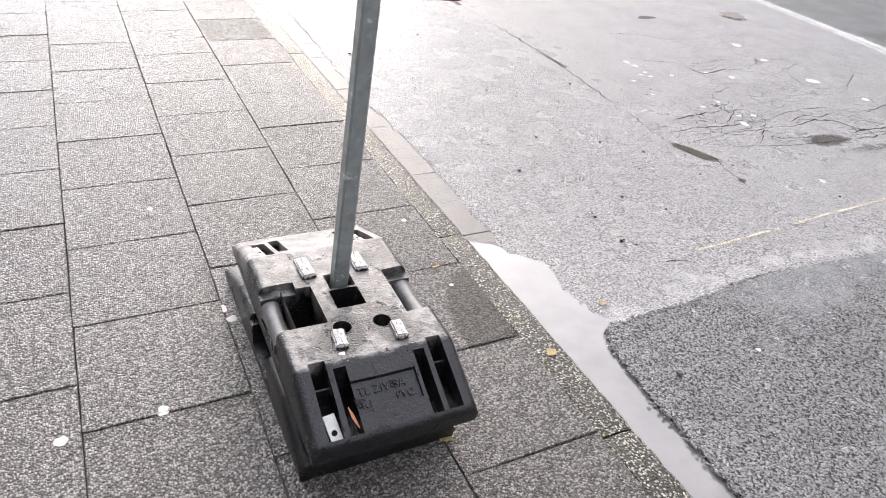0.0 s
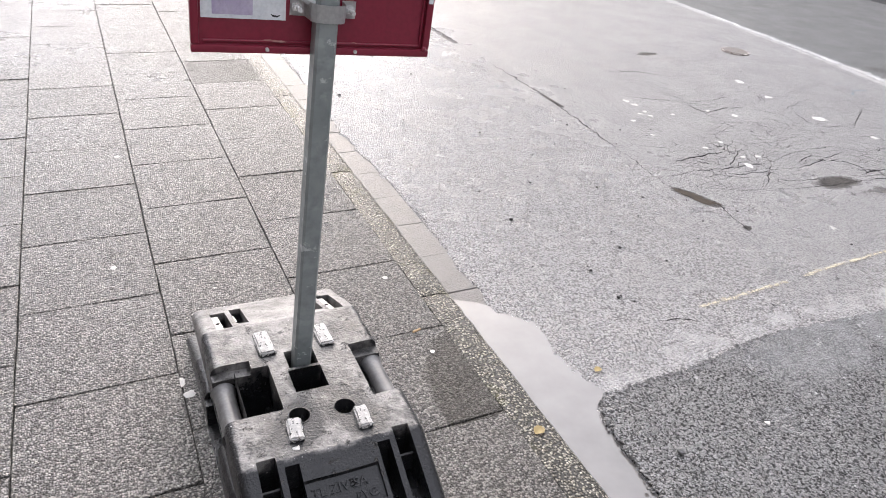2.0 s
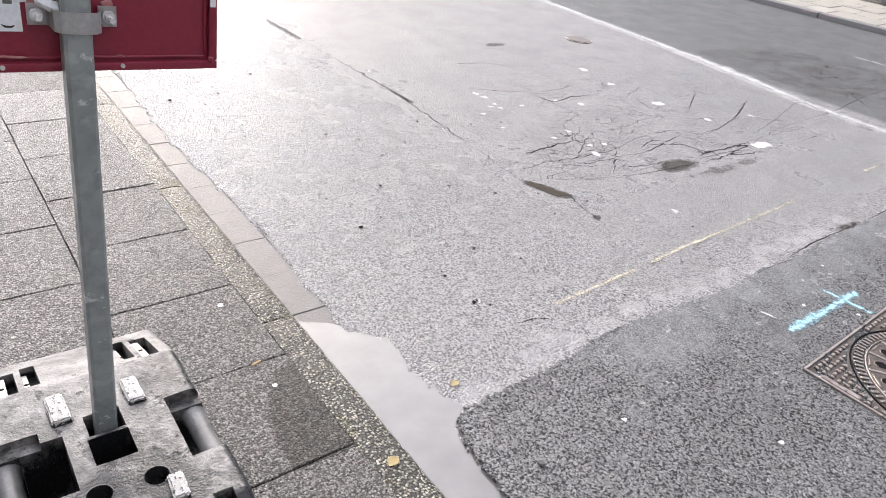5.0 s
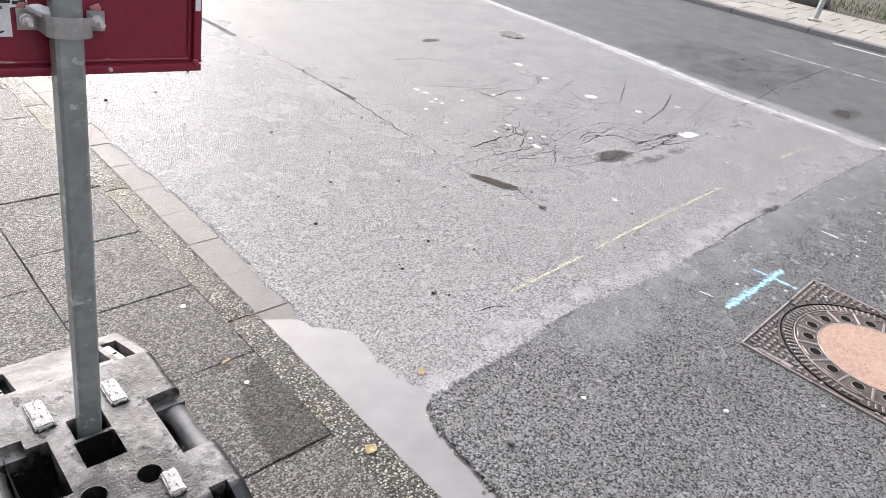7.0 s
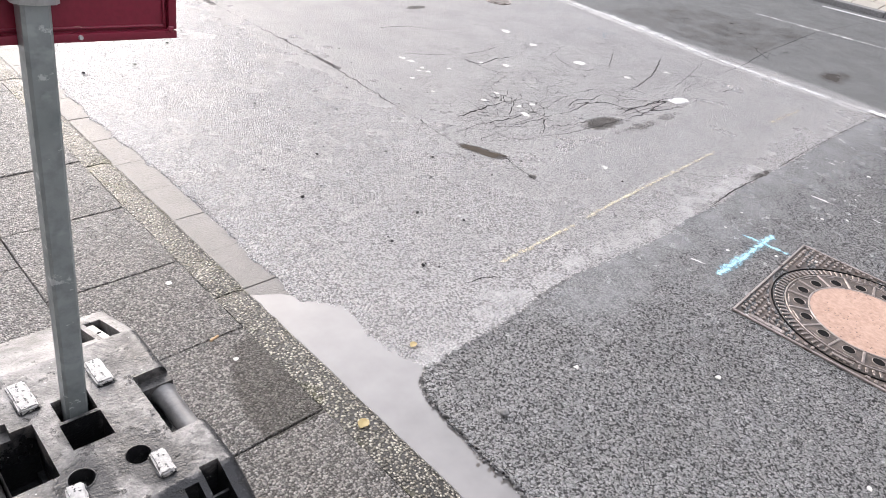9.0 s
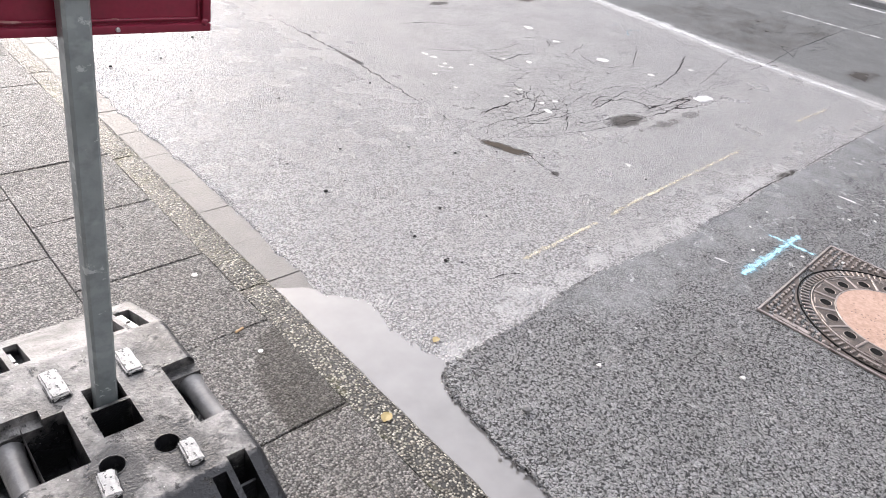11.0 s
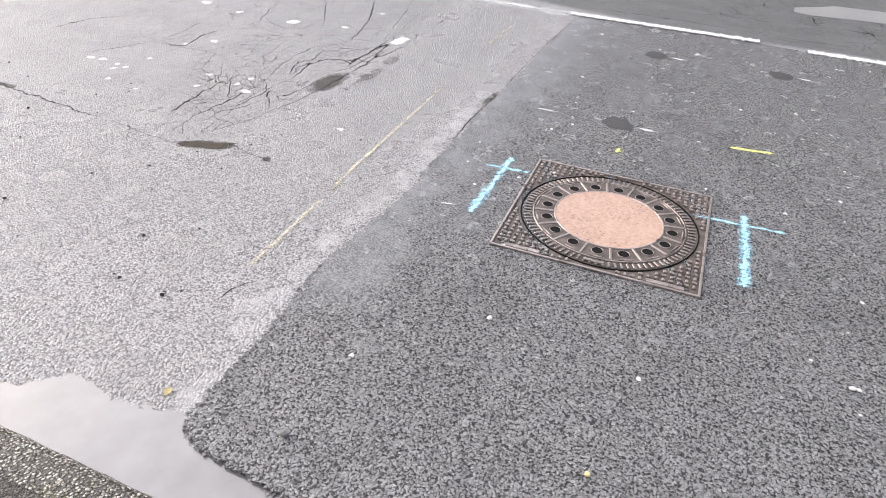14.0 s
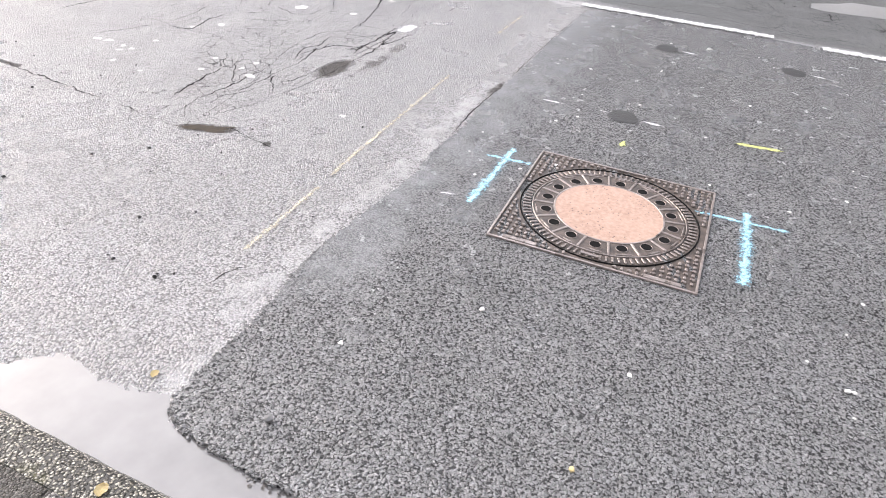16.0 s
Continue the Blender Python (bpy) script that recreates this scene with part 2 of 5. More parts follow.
def slab_concrete():
    k = Mat("paving_concrete")
    off = k.vec("ADD", k.node("ShaderNodeNewGeometry").outputs["Position"], (0, 0, 0))
    rnd = k.rand()
    big, mid = k.noise(1.3, 4, vec=off), k.noise(11, 5, vec=off)
    grain = k.noise(210, 2, 0.7, vec=off)
    high, gap, tone = stones(k, 172, off, 0.005)
    cell = k.math("ADD", k.math("MULTIPLY", grain, 0.75), k.math("MULTIPLY", k.noise(330, 1, vec=off), 0.25))
    col = k.mix(rnd, (0.125, 0.118, 0.107), (0.25, 0.235, 0.215))
    col = k.mix(k.ramp(big, 0.38, 0.65, 0.0, 0.5), col, (0.16, 0.151, 0.138))
    col = k.mix(k.ramp(mid, 0.5, 0.78, 0.0, 0.45), col, (0.13, 0.123, 0.113))
    col = k.mix(0.5, col, k.mix(k.ramp(cell, 0.42, 0.56), (0.03, 0.028, 0.026), (0.34, 0.325, 0.31)))
    col = k.mix(k.ramp(tone, 0.45, 1.0, 0.0, 0.85), col, (0.52, 0.49, 0.452))
    col = k.mix(k.ramp(tone, 0.0, 0.4, 0.75, 0.0), col, (0.03, 0.028, 0.025))
    col = k.mix(k.math("MULTIPLY", gap, 0.8), col, (0.02, 0.018, 0.016))
    xyz = k.node("ShaderNodeSeparateXYZ")
    k.put(xyz.inputs[0], off)
    wob = k.math("MULTIPLY", k.math("SUBTRACT", k.noise(7, 4, vec=off), 0.5), 0.1)

    def off_box(cx, cy, hx, hy, power):
        """1 at the rim of a rounded box."""
        ax = k.math("POWER", k.math("ABSOLUTE", k.math("DIVIDE", k.math("SUBTRACT", xyz.outputs[0], cx), hx)), power)
        ay = k.math("POWER", k.math("ABSOLUTE", k.math("DIVIDE", k.math("SUBTRACT", xyz.outputs[1], cy), hy)), power)
        return k.math("POWER", k.math("ADD", ax, ay), 1 / power)
    # a soaked slab edge beside the kerb, ending at the slab's joint, and one whole soaked slab
    near = k.math("MAXIMUM", off_box(1.185, 1.40, 0.215, 0.35, 2.0), k.ramp(xyz.outputs[1], 1.345, 1.35, 2.0, 0.0))
    wet = k.ramp(k.math("ADD", k.math("MINIMUM", near, off_box(0.905, 4.39, 0.198, 0.203, 9.0)), wob), 0.93, 1.04, 1.0, 0.0)
    # darker towards the kerb: partly wet, partly reflection differences put into the colour
    side = k.ramp(k.math("ADD", xyz.outputs[0], k.math("MULTIPLY", k.math("SUBTRACT", big, 0.5), 1.2)), 0.1, 0.9, 0.0, 0.3)
    wet = k.math("MAXIMUM", wet, side)
    col = k.mix(k.math("MULTIPLY", wet, 0.62), col, (0.035, 0.03, 0.022))
    h = k.math("ADD", k.math("MULTIPLY", grain, 0.7), high)
    nrm = k.bump(h, 0.0095, 1.0, k.bump(mid, 0.004, 0.5))
    rough = k.math("ADD", k.ramp(big, 0.35, 0.65, 0.38, 0.26), k.ramp(mid, 0.3, 0.7, -0.04, 0.06))
    rough = k.math("ADD", rough, k.math("MULTIPLY", wet, 0.08))
    return k.done(col, rough, nrm, spec=k.ramp(wet, 0.3, 1.0, 0.36, 0.24))


def kerb_stone():
    k = Mat("pebbled_kerb_concrete")
    g = k.node("ShaderNodeNewGeometry").outputs["Position"]
    wv = k.vec("ADD", g, k.vec("MULTIPLY", k.noise(90, 2, out="Color", vec=g), (0.006, 0.006, 0.0)))
    lump, cell = k.voronoi(128, vec=wv), k.voronoi(128, out="Color", vec=wv)
    sep = k.node("ShaderNodeSeparateColor")
    k.put(sep.inputs[0], cell)
    peb = k.mix(k.ramp(sep.outputs[0], 0.1, 0.9), (0.17, 0.155, 0.125), (0.62, 0.58, 0.49))
    peb = k.mix(k.ramp(sep.outputs[1], 0.72, 0.8, 0.0, 0.7), peb, (0.05, 0.048, 0.044))
    col = k.mix(k.ramp(lump, 0.36, 0.6), peb, (0.02, 0.018, 0.014))
    moss = k.ramp(k.noise(5, 5, vec=g), 0.54, 0.68, 0.0, 0.6)
    col = k.mix(k.math("MULTIPLY", moss, k.ramp(k.noise(40, 3, vec=g), 0.4, 0.6)), col, (0.12, 0.115, 0.03))
    nrm = k.bump(k.ramp(lump, 0.0, 0.65, 1.0, 0.0), 0.009, 1.0)
    return k.done(col, k.ramp(k.noise(20, 3, vec=g), 0.3, 0.7, 0.26, 0.44), nrm, spec=0.36)


def gutter_stone():
    k = Mat("wet_gutter_concrete")
    g = k.node("ShaderNodeNewGeometry").outputs["Position"]
    mid = k.noise(9, 5, vec=g)
    col = k.mix(k.ramp(mid, 0.3, 0.7), (0.13, 0.122, 0.113), (0.2, 0.188, 0.176))
    col = k.mix(k.ramp(k.noise(90, 2, vec=g), 0.62, 0.7, 0, 0.5), col, (0.12, 0.11, 0.1))
    return k.done(col, k.ramp(mid, 0.35, 0.7, 0.36, 0.52), k.bump(k.noise(130, 3, vec=g), 0.005, 0.9, k.bump(mid, 0.004, 0.5)), spec=0.36)


def water():
    k = Mat("muddy_puddle_water")
    silt = k.noise(6, 4)
    col = k.mix(k.ramp(silt, 0.3, 0.7), (0.13, 0.122, 0.115), (0.18, 0.17, 0.162))
    return k.done(col, 0.04, k.bump(k.noise(5, 2), 0.0006, 0.2), spec=0.8)


def plain(name, c1, c2, scale, rough, bump_d=0.0, metal=0.0, spec=0.5, fine=120, seat=False):
    """Two tones mottled at two scales, with a fine grain."""
    k = Mat(name)
    p = k.node("ShaderNodeNewGeometry").outputs["Position"] if seat else k.pos
    a, f = k.noise(scale, 5, vec=p), k.noise(fine, 3, vec=p)
    col = k.mix(k.ramp(a, 0.32, 0.68), c1, c2)
    col = k.mix(k.ramp(f, 0.4, 0.75, 0.0, 0.3), col, tuple(v * 0.5 for v in c1))
    r = k.ramp(a, 0.3, 0.7, rough[0], rough[1])
    return k.done(col, r, k.bump(k.math("ADD", k.math("MULTIPLY", a, 0.6), f), bump_d, 0.8) if bump_d else None, metal, spec)


def recycled_plastic():
    """Dark recycled plastic, dried pale dust on worn upper faces, shaded faces darker in colour."""
    k = Mat("recycled_plastic")
    mid, fine, big = k.noise(16, 6, 0.62), k.noise(170, 3), k.noise(5, 4)
    dust_shade = k.attr("dust_shade")
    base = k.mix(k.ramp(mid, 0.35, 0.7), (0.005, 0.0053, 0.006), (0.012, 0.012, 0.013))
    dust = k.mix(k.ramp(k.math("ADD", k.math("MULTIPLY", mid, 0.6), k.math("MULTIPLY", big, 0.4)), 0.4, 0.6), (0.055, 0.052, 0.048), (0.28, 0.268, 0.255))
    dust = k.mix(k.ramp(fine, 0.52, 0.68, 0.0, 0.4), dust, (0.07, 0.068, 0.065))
    f = k.ramp(k.math("ADD", dust_shade, k.math("MULTIPLY", k.math("MULTIPLY", k.math("SUBTRACT", k.noise(13, 6, 0.68), 0.5), 1.7), k.ramp(dust_shade, 0.0, 0.5, 0.3, 1.0))), 0.35, 0.6)
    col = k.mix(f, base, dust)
    pock = k.voronoi(55)
    scar = k.ramp(k.noise(30, 7, 0.75), 0.59, 0.63, 0.0, 0.85)
    col = k.mix(scar, col, (0.03, 0.029, 0.028))
    speck = k.ramp(k.math("ADD", k.voronoi(75), k.math("MULTIPLY", k.noise(30, 2), 0.5)), 0.27, 0.31, 0.85, 0.0)
    col = k.mix(k.math("MULTIPLY", speck, k.ramp(dust_shade, 0.1, 0.5, 0.2, 1.0)), col, (0.5, 0.49, 0.47))
    h = k.math("ADD", k.math("MULTIPLY", mid, 1.4), k.math("ADD", fine, k.ramp(pock, 0.05, 0.2, -0.35, 0.0)))
    rough = k.math("ADD", k.ramp(big, 0.3, 0.7, 0.24, 0.36), k.math("MULTIPLY", f, 0.12))
    return k.done(col, rough, k.bump(k.math("SUBTRACT", h, k.math("MULTIPLY", scar, 1.2)), 0.0026, 0.9), spec=0.5)


def galvanised():
    k = Mat("weathered_galvanised_steel")
    mid, fleck = k.noise(9, 5), k.noise(38, 4, 0.6)
    col = k.mix(k.ramp(mid, 0.3, 0.7), (0.24, 0.27, 0.265), (0.35, 0.38, 0.375))
    col = k.mix(k.ramp(fleck, 0.45, 0.7, 0, 0.5), col, (0.17, 0.19, 0.187))
    flat = k.vec("MULTIPLY", k.pos, (1.0, 1.0, 1.35))
    scuff = k.ramp(k.noise(27, 4, 0.65, vec=flat), 0.62, 0.66)
    col = k.mix(k.math("MULTIPLY", scuff, 0.75), col, (0.62, 0.65, 0.64))
    dents = k.ramp(k.noise(17, 3, 0.5, vec=k.vec("ADD", flat, (4.0, 1.0, 2.0))), 0.62, 0.68)
    col = k.mix(k.math("MULTIPLY", dents, 0.5), col, (0.42, 0.46, 0.45))
    return k.done(col, k.ramp(fleck, 0.3, 0.7, 0.32, 0.5), k.bump(fleck, 0.0012, 0.5), metal=0.35)


def worn_paint(name, c, rough=0.5, cover=0.5, scale=40):
    """Paint that thins out towards its edges and between the stones."""
    k = Mat(name)
    a = k.math("ADD", k.noise(scale, 5, 0.7), k.math("MULTIPLY", k.math("SUBTRACT", k.noise(170, 2, 0.6), 0.5), 0.7))
    a = k.math("ADD", k.math("MULTIPLY", k.math("SUBTRACT", a, 0.5), 1.5), k.math("MULTIPLY_ADD", k.ramp(k.attr("mid"), 0.0, 0.95), 0.9, cover - 0.9))
    col = k.mix(k.noise(12, 4), tuple(v * 0.85 for v in c), c)
    return k.done(col, rough, k.bump(k.noise(125, 2), 0.004, 0.7), alpha=k.ramp(a, -0.1, 0.25))


def chalky():
    """Chalk-white worn plastic, broken by black pits."""
    k = Mat("chalky_worn_plastic")
    mid = k.noise(55, 5, 0.65)
    col = k.mix(k.ramp(mid, 0.35, 0.65), (0.36, 0.35, 0.335), (0.56, 0.545, 0.525))
    pit = k.ramp(k.noise(120, 4, 0.7), 0.57, 0.62, 0.0, 0.9)
    col = k.mix(pit, col, (0.03, 0.03, 0.03))
    return k.done(col, 0.55, k.bump(k.math("SUBTRACT", mid, pit), 0.004, 0.9), spec=0.4)


def infill():
    """Pink concrete with pits, dark grit and pale worn stones."""
    k = Mat("pinkish_concrete_filling")
    mid, fine = k.noise(70, 4), k.noise(9, 4)
    col = k.mix(k.ramp(mid, 0.35, 0.65), (0.31, 0.2, 0.15), (0.43, 0.29, 0.222))
    col = k.mix(k.ramp(fine, 0.4, 0.7, 0.0, 0.4), col, (0.45, 0.315, 0.243))
    grit = k.ramp(k.math("ADD", k.voronoi(58), k.math("MULTIPLY", k.noise(11, 3), 0.5)), 0.37, 0.42, 0.85, 0.0)
    col = k.mix(grit, col, (0.12, 0.085, 0.07))
    return k.done(col, 0.5, k.bump(k.math("SUBTRACT", mid, grit), 0.004, 0.8), spec=0.4)


M_OLD, M_NEW, M_SLAB, M_KERB, M_GUT, M_WATER = asphalt_old(), asphalt_new(), slab_concrete(), kerb_stone(), gutter_stone(), water()
M_PLASTIC, M_GALV = recycled_plastic(), galvanised()
M_BED = plain("sandy_joint_dirt", (0.05, 0.046, 0.04), (0.095, 0.088, 0.077), 30, (0.6, 0.8), 0.004)
M_EARTH = plain("soil", (0.09, 0.075, 0.055), (0.14, 0.12, 0.09), 2, (0.7, 0.9), 0.01)
M_IRON = plain("worn_cast_iron", (0.2, 0.168, 0.15), (0.4, 0.35, 0.32), 16, (0.22, 0.38), 0.002, 0.45)
# recess iron: brown dirt, darkened further for the shade between raised parts
M_IRONDIRTSHADE = plain("dirty_shaded_iron_recess", (0.034, 0.027, 0.022), (0.125, 0.097, 0.08), 24, (0.35, 0.55), 0.002)
# near-black for black grit, and for flat pieces painted as the shade in holes
M_PIT = plain("hole_shade_black_grit", (0.008, 0.008, 0.008), (0.016, 0.015, 0.014), 30, (0.7, 0.9), 0.002, spec=0.05)
M_INFILL = infill()
M_RED = plain("crimson_powder_coat", (0.22, 0.018, 0.04), (0.245, 0.022, 0.047), 3, (0.32, 0.42), 0.0003)
M_REDCHIP = plain("rusty_red_streak", (0.36, 0.1, 0.1), (0.5, 0.3, 0.28), 60, (0.5, 0.7), 0.001)
M_ZINC = plain("bright_zinc", (0.66, 0.665, 0.66), (0.82, 0.82, 0.81), 18, (0.25, 0.38), 0.0008, 0.45)
M_PLATE = plain("pale_metal_plate", (0.5, 0.5, 0.48), (0.66, 0.65, 0.63), 25, (0.35, 0.5), 0.001, 0.2)
M_NUB = chalky()
M_PAPER = plain("white_paper", (0.7, 0.74, 0.77), (0.82, 0.83, 0.84), 20, (0.5, 0.6))
M_INK = plain("black_ink", (0.02, 0.02, 0.02), (0.04, 0.04, 0.04), 50, (0.5, 0.6))
M_LILAC = plain("lilac_ink", (0.42, 0.36, 0.52), (0.55, 0.5, 0.62), 50, (0.5, 0.6))
M_LIME = plain("lime_ink", (0.42, 0.5, 0.12), (0.5, 0.58, 0.2), 50, (0.5, 0.6))
M_GUM = plain("old_chewing_gum", (0.5, 0.49, 0.46), (0.66, 0.65, 0.62), 50, (0.45, 0.6), 0.001)
M_PATCHC = plain("pale_patch_concrete", (0.2, 0.196, 0.19), (0.27, 0.265, 0.255), 5, (0.3, 0.42), 0.002)
M_PINK = worn_paint("pink_marking_spray", (0.7, 0.2, 0.25), 0.5, 0.2, 30)
M_BAR = plain("worn_plastic_bar", (0.07, 0.07, 0.07), (0.19, 0.185, 0.18), 14, (0.28, 0.4), 0.0012)
M_BROWN = plain("brown_puddle_water", (0.03, 0.023, 0.015), (0.065, 0.05, 0.035), 25, (0.3, 0.4), spec=0.03)
M_STONE = plain("grit_stone", (0.09, 0.088, 0.085), (0.2, 0.195, 0.19), 60, (0.4, 0.6), 0.003)
M_LEAF = plain("yellow_leaf", (0.56, 0.44, 0.2), (0.68, 0.56, 0.3), 50, (0.4, 0.6), 0.001)
M_COPPER = plain("rusty_copper", (0.35, 0.14, 0.07), (0.55, 0.25, 0.14), 50, (0.3, 0.5), 0.001, 0.6)
M_WHITE = worn_paint("worn_white_road_paint", (0.62, 0.61, 0.6), 0.4, 0.62)
M_FADED = worn_paint("faded_white_road_paint", (0.56, 0.555, 0.545), 0.45, 0.17, 11)
M_BLUE = worn_paint("sky_blue_marking_spray", (0.36, 0.66, 0.79), 0.5, 0.22, 40)
M_YELLOW = worn_paint("faded_yellow_marking_spray", (0.58, 0.52, 0.375), 0.45, 0.1, 30)
M_PALEBLUE = worn_paint("pale_blue_marking_spray", (0.3, 0.55, 0.65), 0.5, 0.02, 55)
M_LEMON = worn_paint("lemon_marking_spray", (0.58, 0.61, 0.2), 0.5, 0.45, 40)
M_WALL = plain("grey_render", (0.2, 0.195, 0.19), (0.26, 0.25, 0.245), 0.8, (0.8, 0.9), 0.004)
M_GRASS = plain("grass_blades", (0.022, 0.055, 0.012), (0.05, 0.095, 0.025), 6, (0.5, 0.7))
M_FARSLAB = plain("pale_paving", (0.29, 0.265, 0.22), (0.41, 0.38, 0.32), 3, (0.4, 0.55), 0.002, seat=True)
M_PLUG = plain("dark_core_asphalt", (0.02, 0.02, 0.019), (0.06, 0.058, 0.056), 70, (0.45, 0.65), 0.006)
M_BUTT = plain("cigarette_filter", (0.5, 0.33, 0.17), (0.6, 0.42, 0.24), 60, (0.6, 0.7))


# ---- mesh helpers ----
def mesh_of(name, bm, material, smooth=None):
    me = bpy.data.meshes.new(name)
    bm.to_mesh(me)
    bm.free()
    me.materials.append(material)
    if smooth is not None:
        me.shade_smooth()
        me.set_sharp_from_angle(angle=radians(smooth))
    return me


def part(name, bm, material, parent, label="", m=None, smooth=None):
    me = bm if isinstance(bm, bpy.types.Mesh) else mesh_of(name, bm, material, smooth)
    ob = new(name, me)
    ob.parent = parent
    if m is not None:
        ob.matrix_basis = m
    if label:
        tagged(ob, label)
    return ob


def thing(name, bm, material, label, category, m=None, kind="", group="", smooth=None):
    me = bm if isinstance(bm, bpy.types.Mesh) else (mesh_of(name, bm, material, smooth) if bm else None)
    ob = tagged(new(name, me), label, category, group, kind)
    if m is not None:
        ob.matrix_basis = m
    return ob


def box(sx, sy, sz, bevel=0.0, m=None, bm=None, segments=1):
    """A box with its middle at the origin, edges bevelled, moved by m."""
    b = bmesh.new()
    bmesh.ops.create_cube(b, size=1, matrix=Matrix.Diagonal((sx, sy, sz, 1)))
    if bevel:
        bmesh.ops.bevel(b, geom=b.edges[:], offset=bevel, segments=segments, affect="EDGES", profile=0.6)
    if m is not None:
        b.transform(m)
    if bm is None:
        return b
    return merge(bm, b)


def merge(bm, b):
    me = bpy.data.meshes.new("tmp")
    b.to_mesh(me)
    b.free()
    bm.from_mesh(me)
    bpy.data.meshes.remove(me)
    return bm


def cylinder(r, h, n=16, m=None, bm=None, r2=None, bevel=0.0):
    b = bmesh.new()
    bmesh.ops.create_cone(b, cap_ends=True, segments=n, radius1=r, radius2=r if r2 is None else r2, depth=h)
    if bevel:
        rim = [e for e in b.edges if abs(e.verts[0].co.z - e.verts[1].co.z) < 1e-6]
        bmesh.ops.bevel(b, geom=rim, offset=bevel, segments=2, affect="EDGES")
    if m is not None:
        b.transform(m)
    return b if bm is None else merge(bm, b)


def stroke(points, width, seed=0, ragged=0.2, step=0.02, taper=True):
    """A flat ragged ribbon along a line, as sprayed or worn paint lies."""
    rng = random.Random(seed)
    pts = [Vector((*p, 0)) for p in points]
    line = []
    for a, b in zip(pts, pts[1:]):
        n = max(1, int((b - a).length / step))
        line += [a.lerp(b, i / n) for i in range(n)]
    line.append(pts[-1])
    bm, prev = bmesh.new(), None
    core = bm.verts.layers.float.new("mid")
    for i, p in enumerate(line):
        d = (line[min(i + 1, len(line) - 1)] - line[max(i - 1, 0)]).normalized()
        side = Vector((-d.y, d.x, 0))
        end = min(1, 0.35 + min(i, len(line) - 1 - i) * 0.3) if taper else 1
        lo, hi = (width / 2 * end * (1 + rng.uniform(-ragged, ragged)) for _ in (0, 1))
        row = (bm.verts.new(p - side * lo), bm.verts.new(p), bm.verts.new(p + side * hi))
        row[1][core] = min(1.0, 0.3 + min(i, len(line) - 1 - i) * 0.35) if taper else 1.0
        if prev:
            for j in (0, 1):
                bm.faces.new((prev[j], row[j], row[j + 1], prev[j + 1]))
        prev = row
    return bm


def blob(r, seed, flat=0.4, ragged=0.3, n=9):
    """A low, uneven dab with a domed top."""
    rng = random.Random(seed)
    bm = bmesh.new()
    top = bm.verts.new((0, 0, r * flat))
    rims = []
    for k, z in ((0.7, 0.75), (1.0, 0.0)):
        rims.append([])
        for i in range(n):
            a, s = math.tau * i / n, r * k * (1 + rng.uniform(-ragged, ragged))
            rims[-1].append(bm.verts.new((s * math.cos(a), s * math.sin(a), r * flat * z)))
    for i in range(n):
        j = (i + 1) % n
        bm.faces.new((top, rims[0][i], rims[0][j]))
        bm.faces.new((rims[0][i], rims[1][i], rims[1][j], rims[0][j]))
    return bm


def pebble(r, seed):
    rng = random.Random(seed)
    bm = bmesh.new()
    bmesh.ops.create_icosphere(bm, subdivisions=1, radius=r)
    for v in bm.verts:
        v.co *= rng.uniform(0.7, 1.15)
        v.co.z *= 0.65
    return bm


def sd_poly(px, py, poly):
    """Signed distance to a closed outline, below zero inside."""
    d, inside = np.full(px.shape, 1e9), np.zeros(px.shape, bool)
    for (ax, ay), (bx, by) in zip(poly, poly[1:] + poly[:1]):
        d = np.minimum(d, seg_dist(px, py, ax, ay, bx, by))
        cross = (ay > py) != (by > py)
        inside ^= cross & (px < (bx - ax) * (py - ay) / (by - ay + 1e-12) + ax)
    return np.where(inside, -d, d)


def seg_dist(px, py, ax, ay, bx, by):
    dx, dy = bx - ax, by - ay
    t = np.clip(((px - ax) * dx + (py - ay) * dy) / (dx * dx + dy * dy + 1e-12), 0, 1)
    return np.hypot(px - ax - t * dx, py - ay - t * dy)


def line_dist(px, py, line):
    d = np.full(px.shape, 1e9)
    for a, b in zip(line, line[1:]):
        d = np.minimum(d, seg_dist(px, py, *a, *b))
    return d


def grid_mesh(name, xs, ys, z, material, fields=None, drop=None):
    """A sheet on grid lines xs, ys with heights z, and named fields for its material."""
    nx, ny = len(xs), len(ys)
    gx, gy = np.meshgrid(xs, ys)
    co = np.stack([gx, gy, z], -1).reshape(-1, 3)
    i = np.arange(nx * ny).reshape(ny, nx)
    quads = np.stack([i[:-1, :-1], i[:-1, 1:], i[1:, 1:], i[1:, :-1]], -1)
    quads = quads[~drop] if drop is not None else quads.reshape(-1, 4)
    me = bpy.data.meshes.new(name)
    me.from_pydata(co.tolist(), [], quads.tolist())
    for key, val in (fields or {}).items():
        me.attributes.new(key, "FLOAT", "POINT").data.foreach_set("value", val.astype(np.float32).ravel())
    me.materials.append(material)
    me.shade_smooth()
    return me


# ---- ground, road ----
gx = np.concatenate([np.linspace(-300, -40, 14), np.linspace(-30, 40, 15), np.linspace(60, 300, 13)])
ground = tagged(new("ground", grid_mesh("ground", gx, gx, np.full((len(gx), len(gx)), -0.12), M_EARTH)), "bare soil ground around the street", "ground", kind="structure")

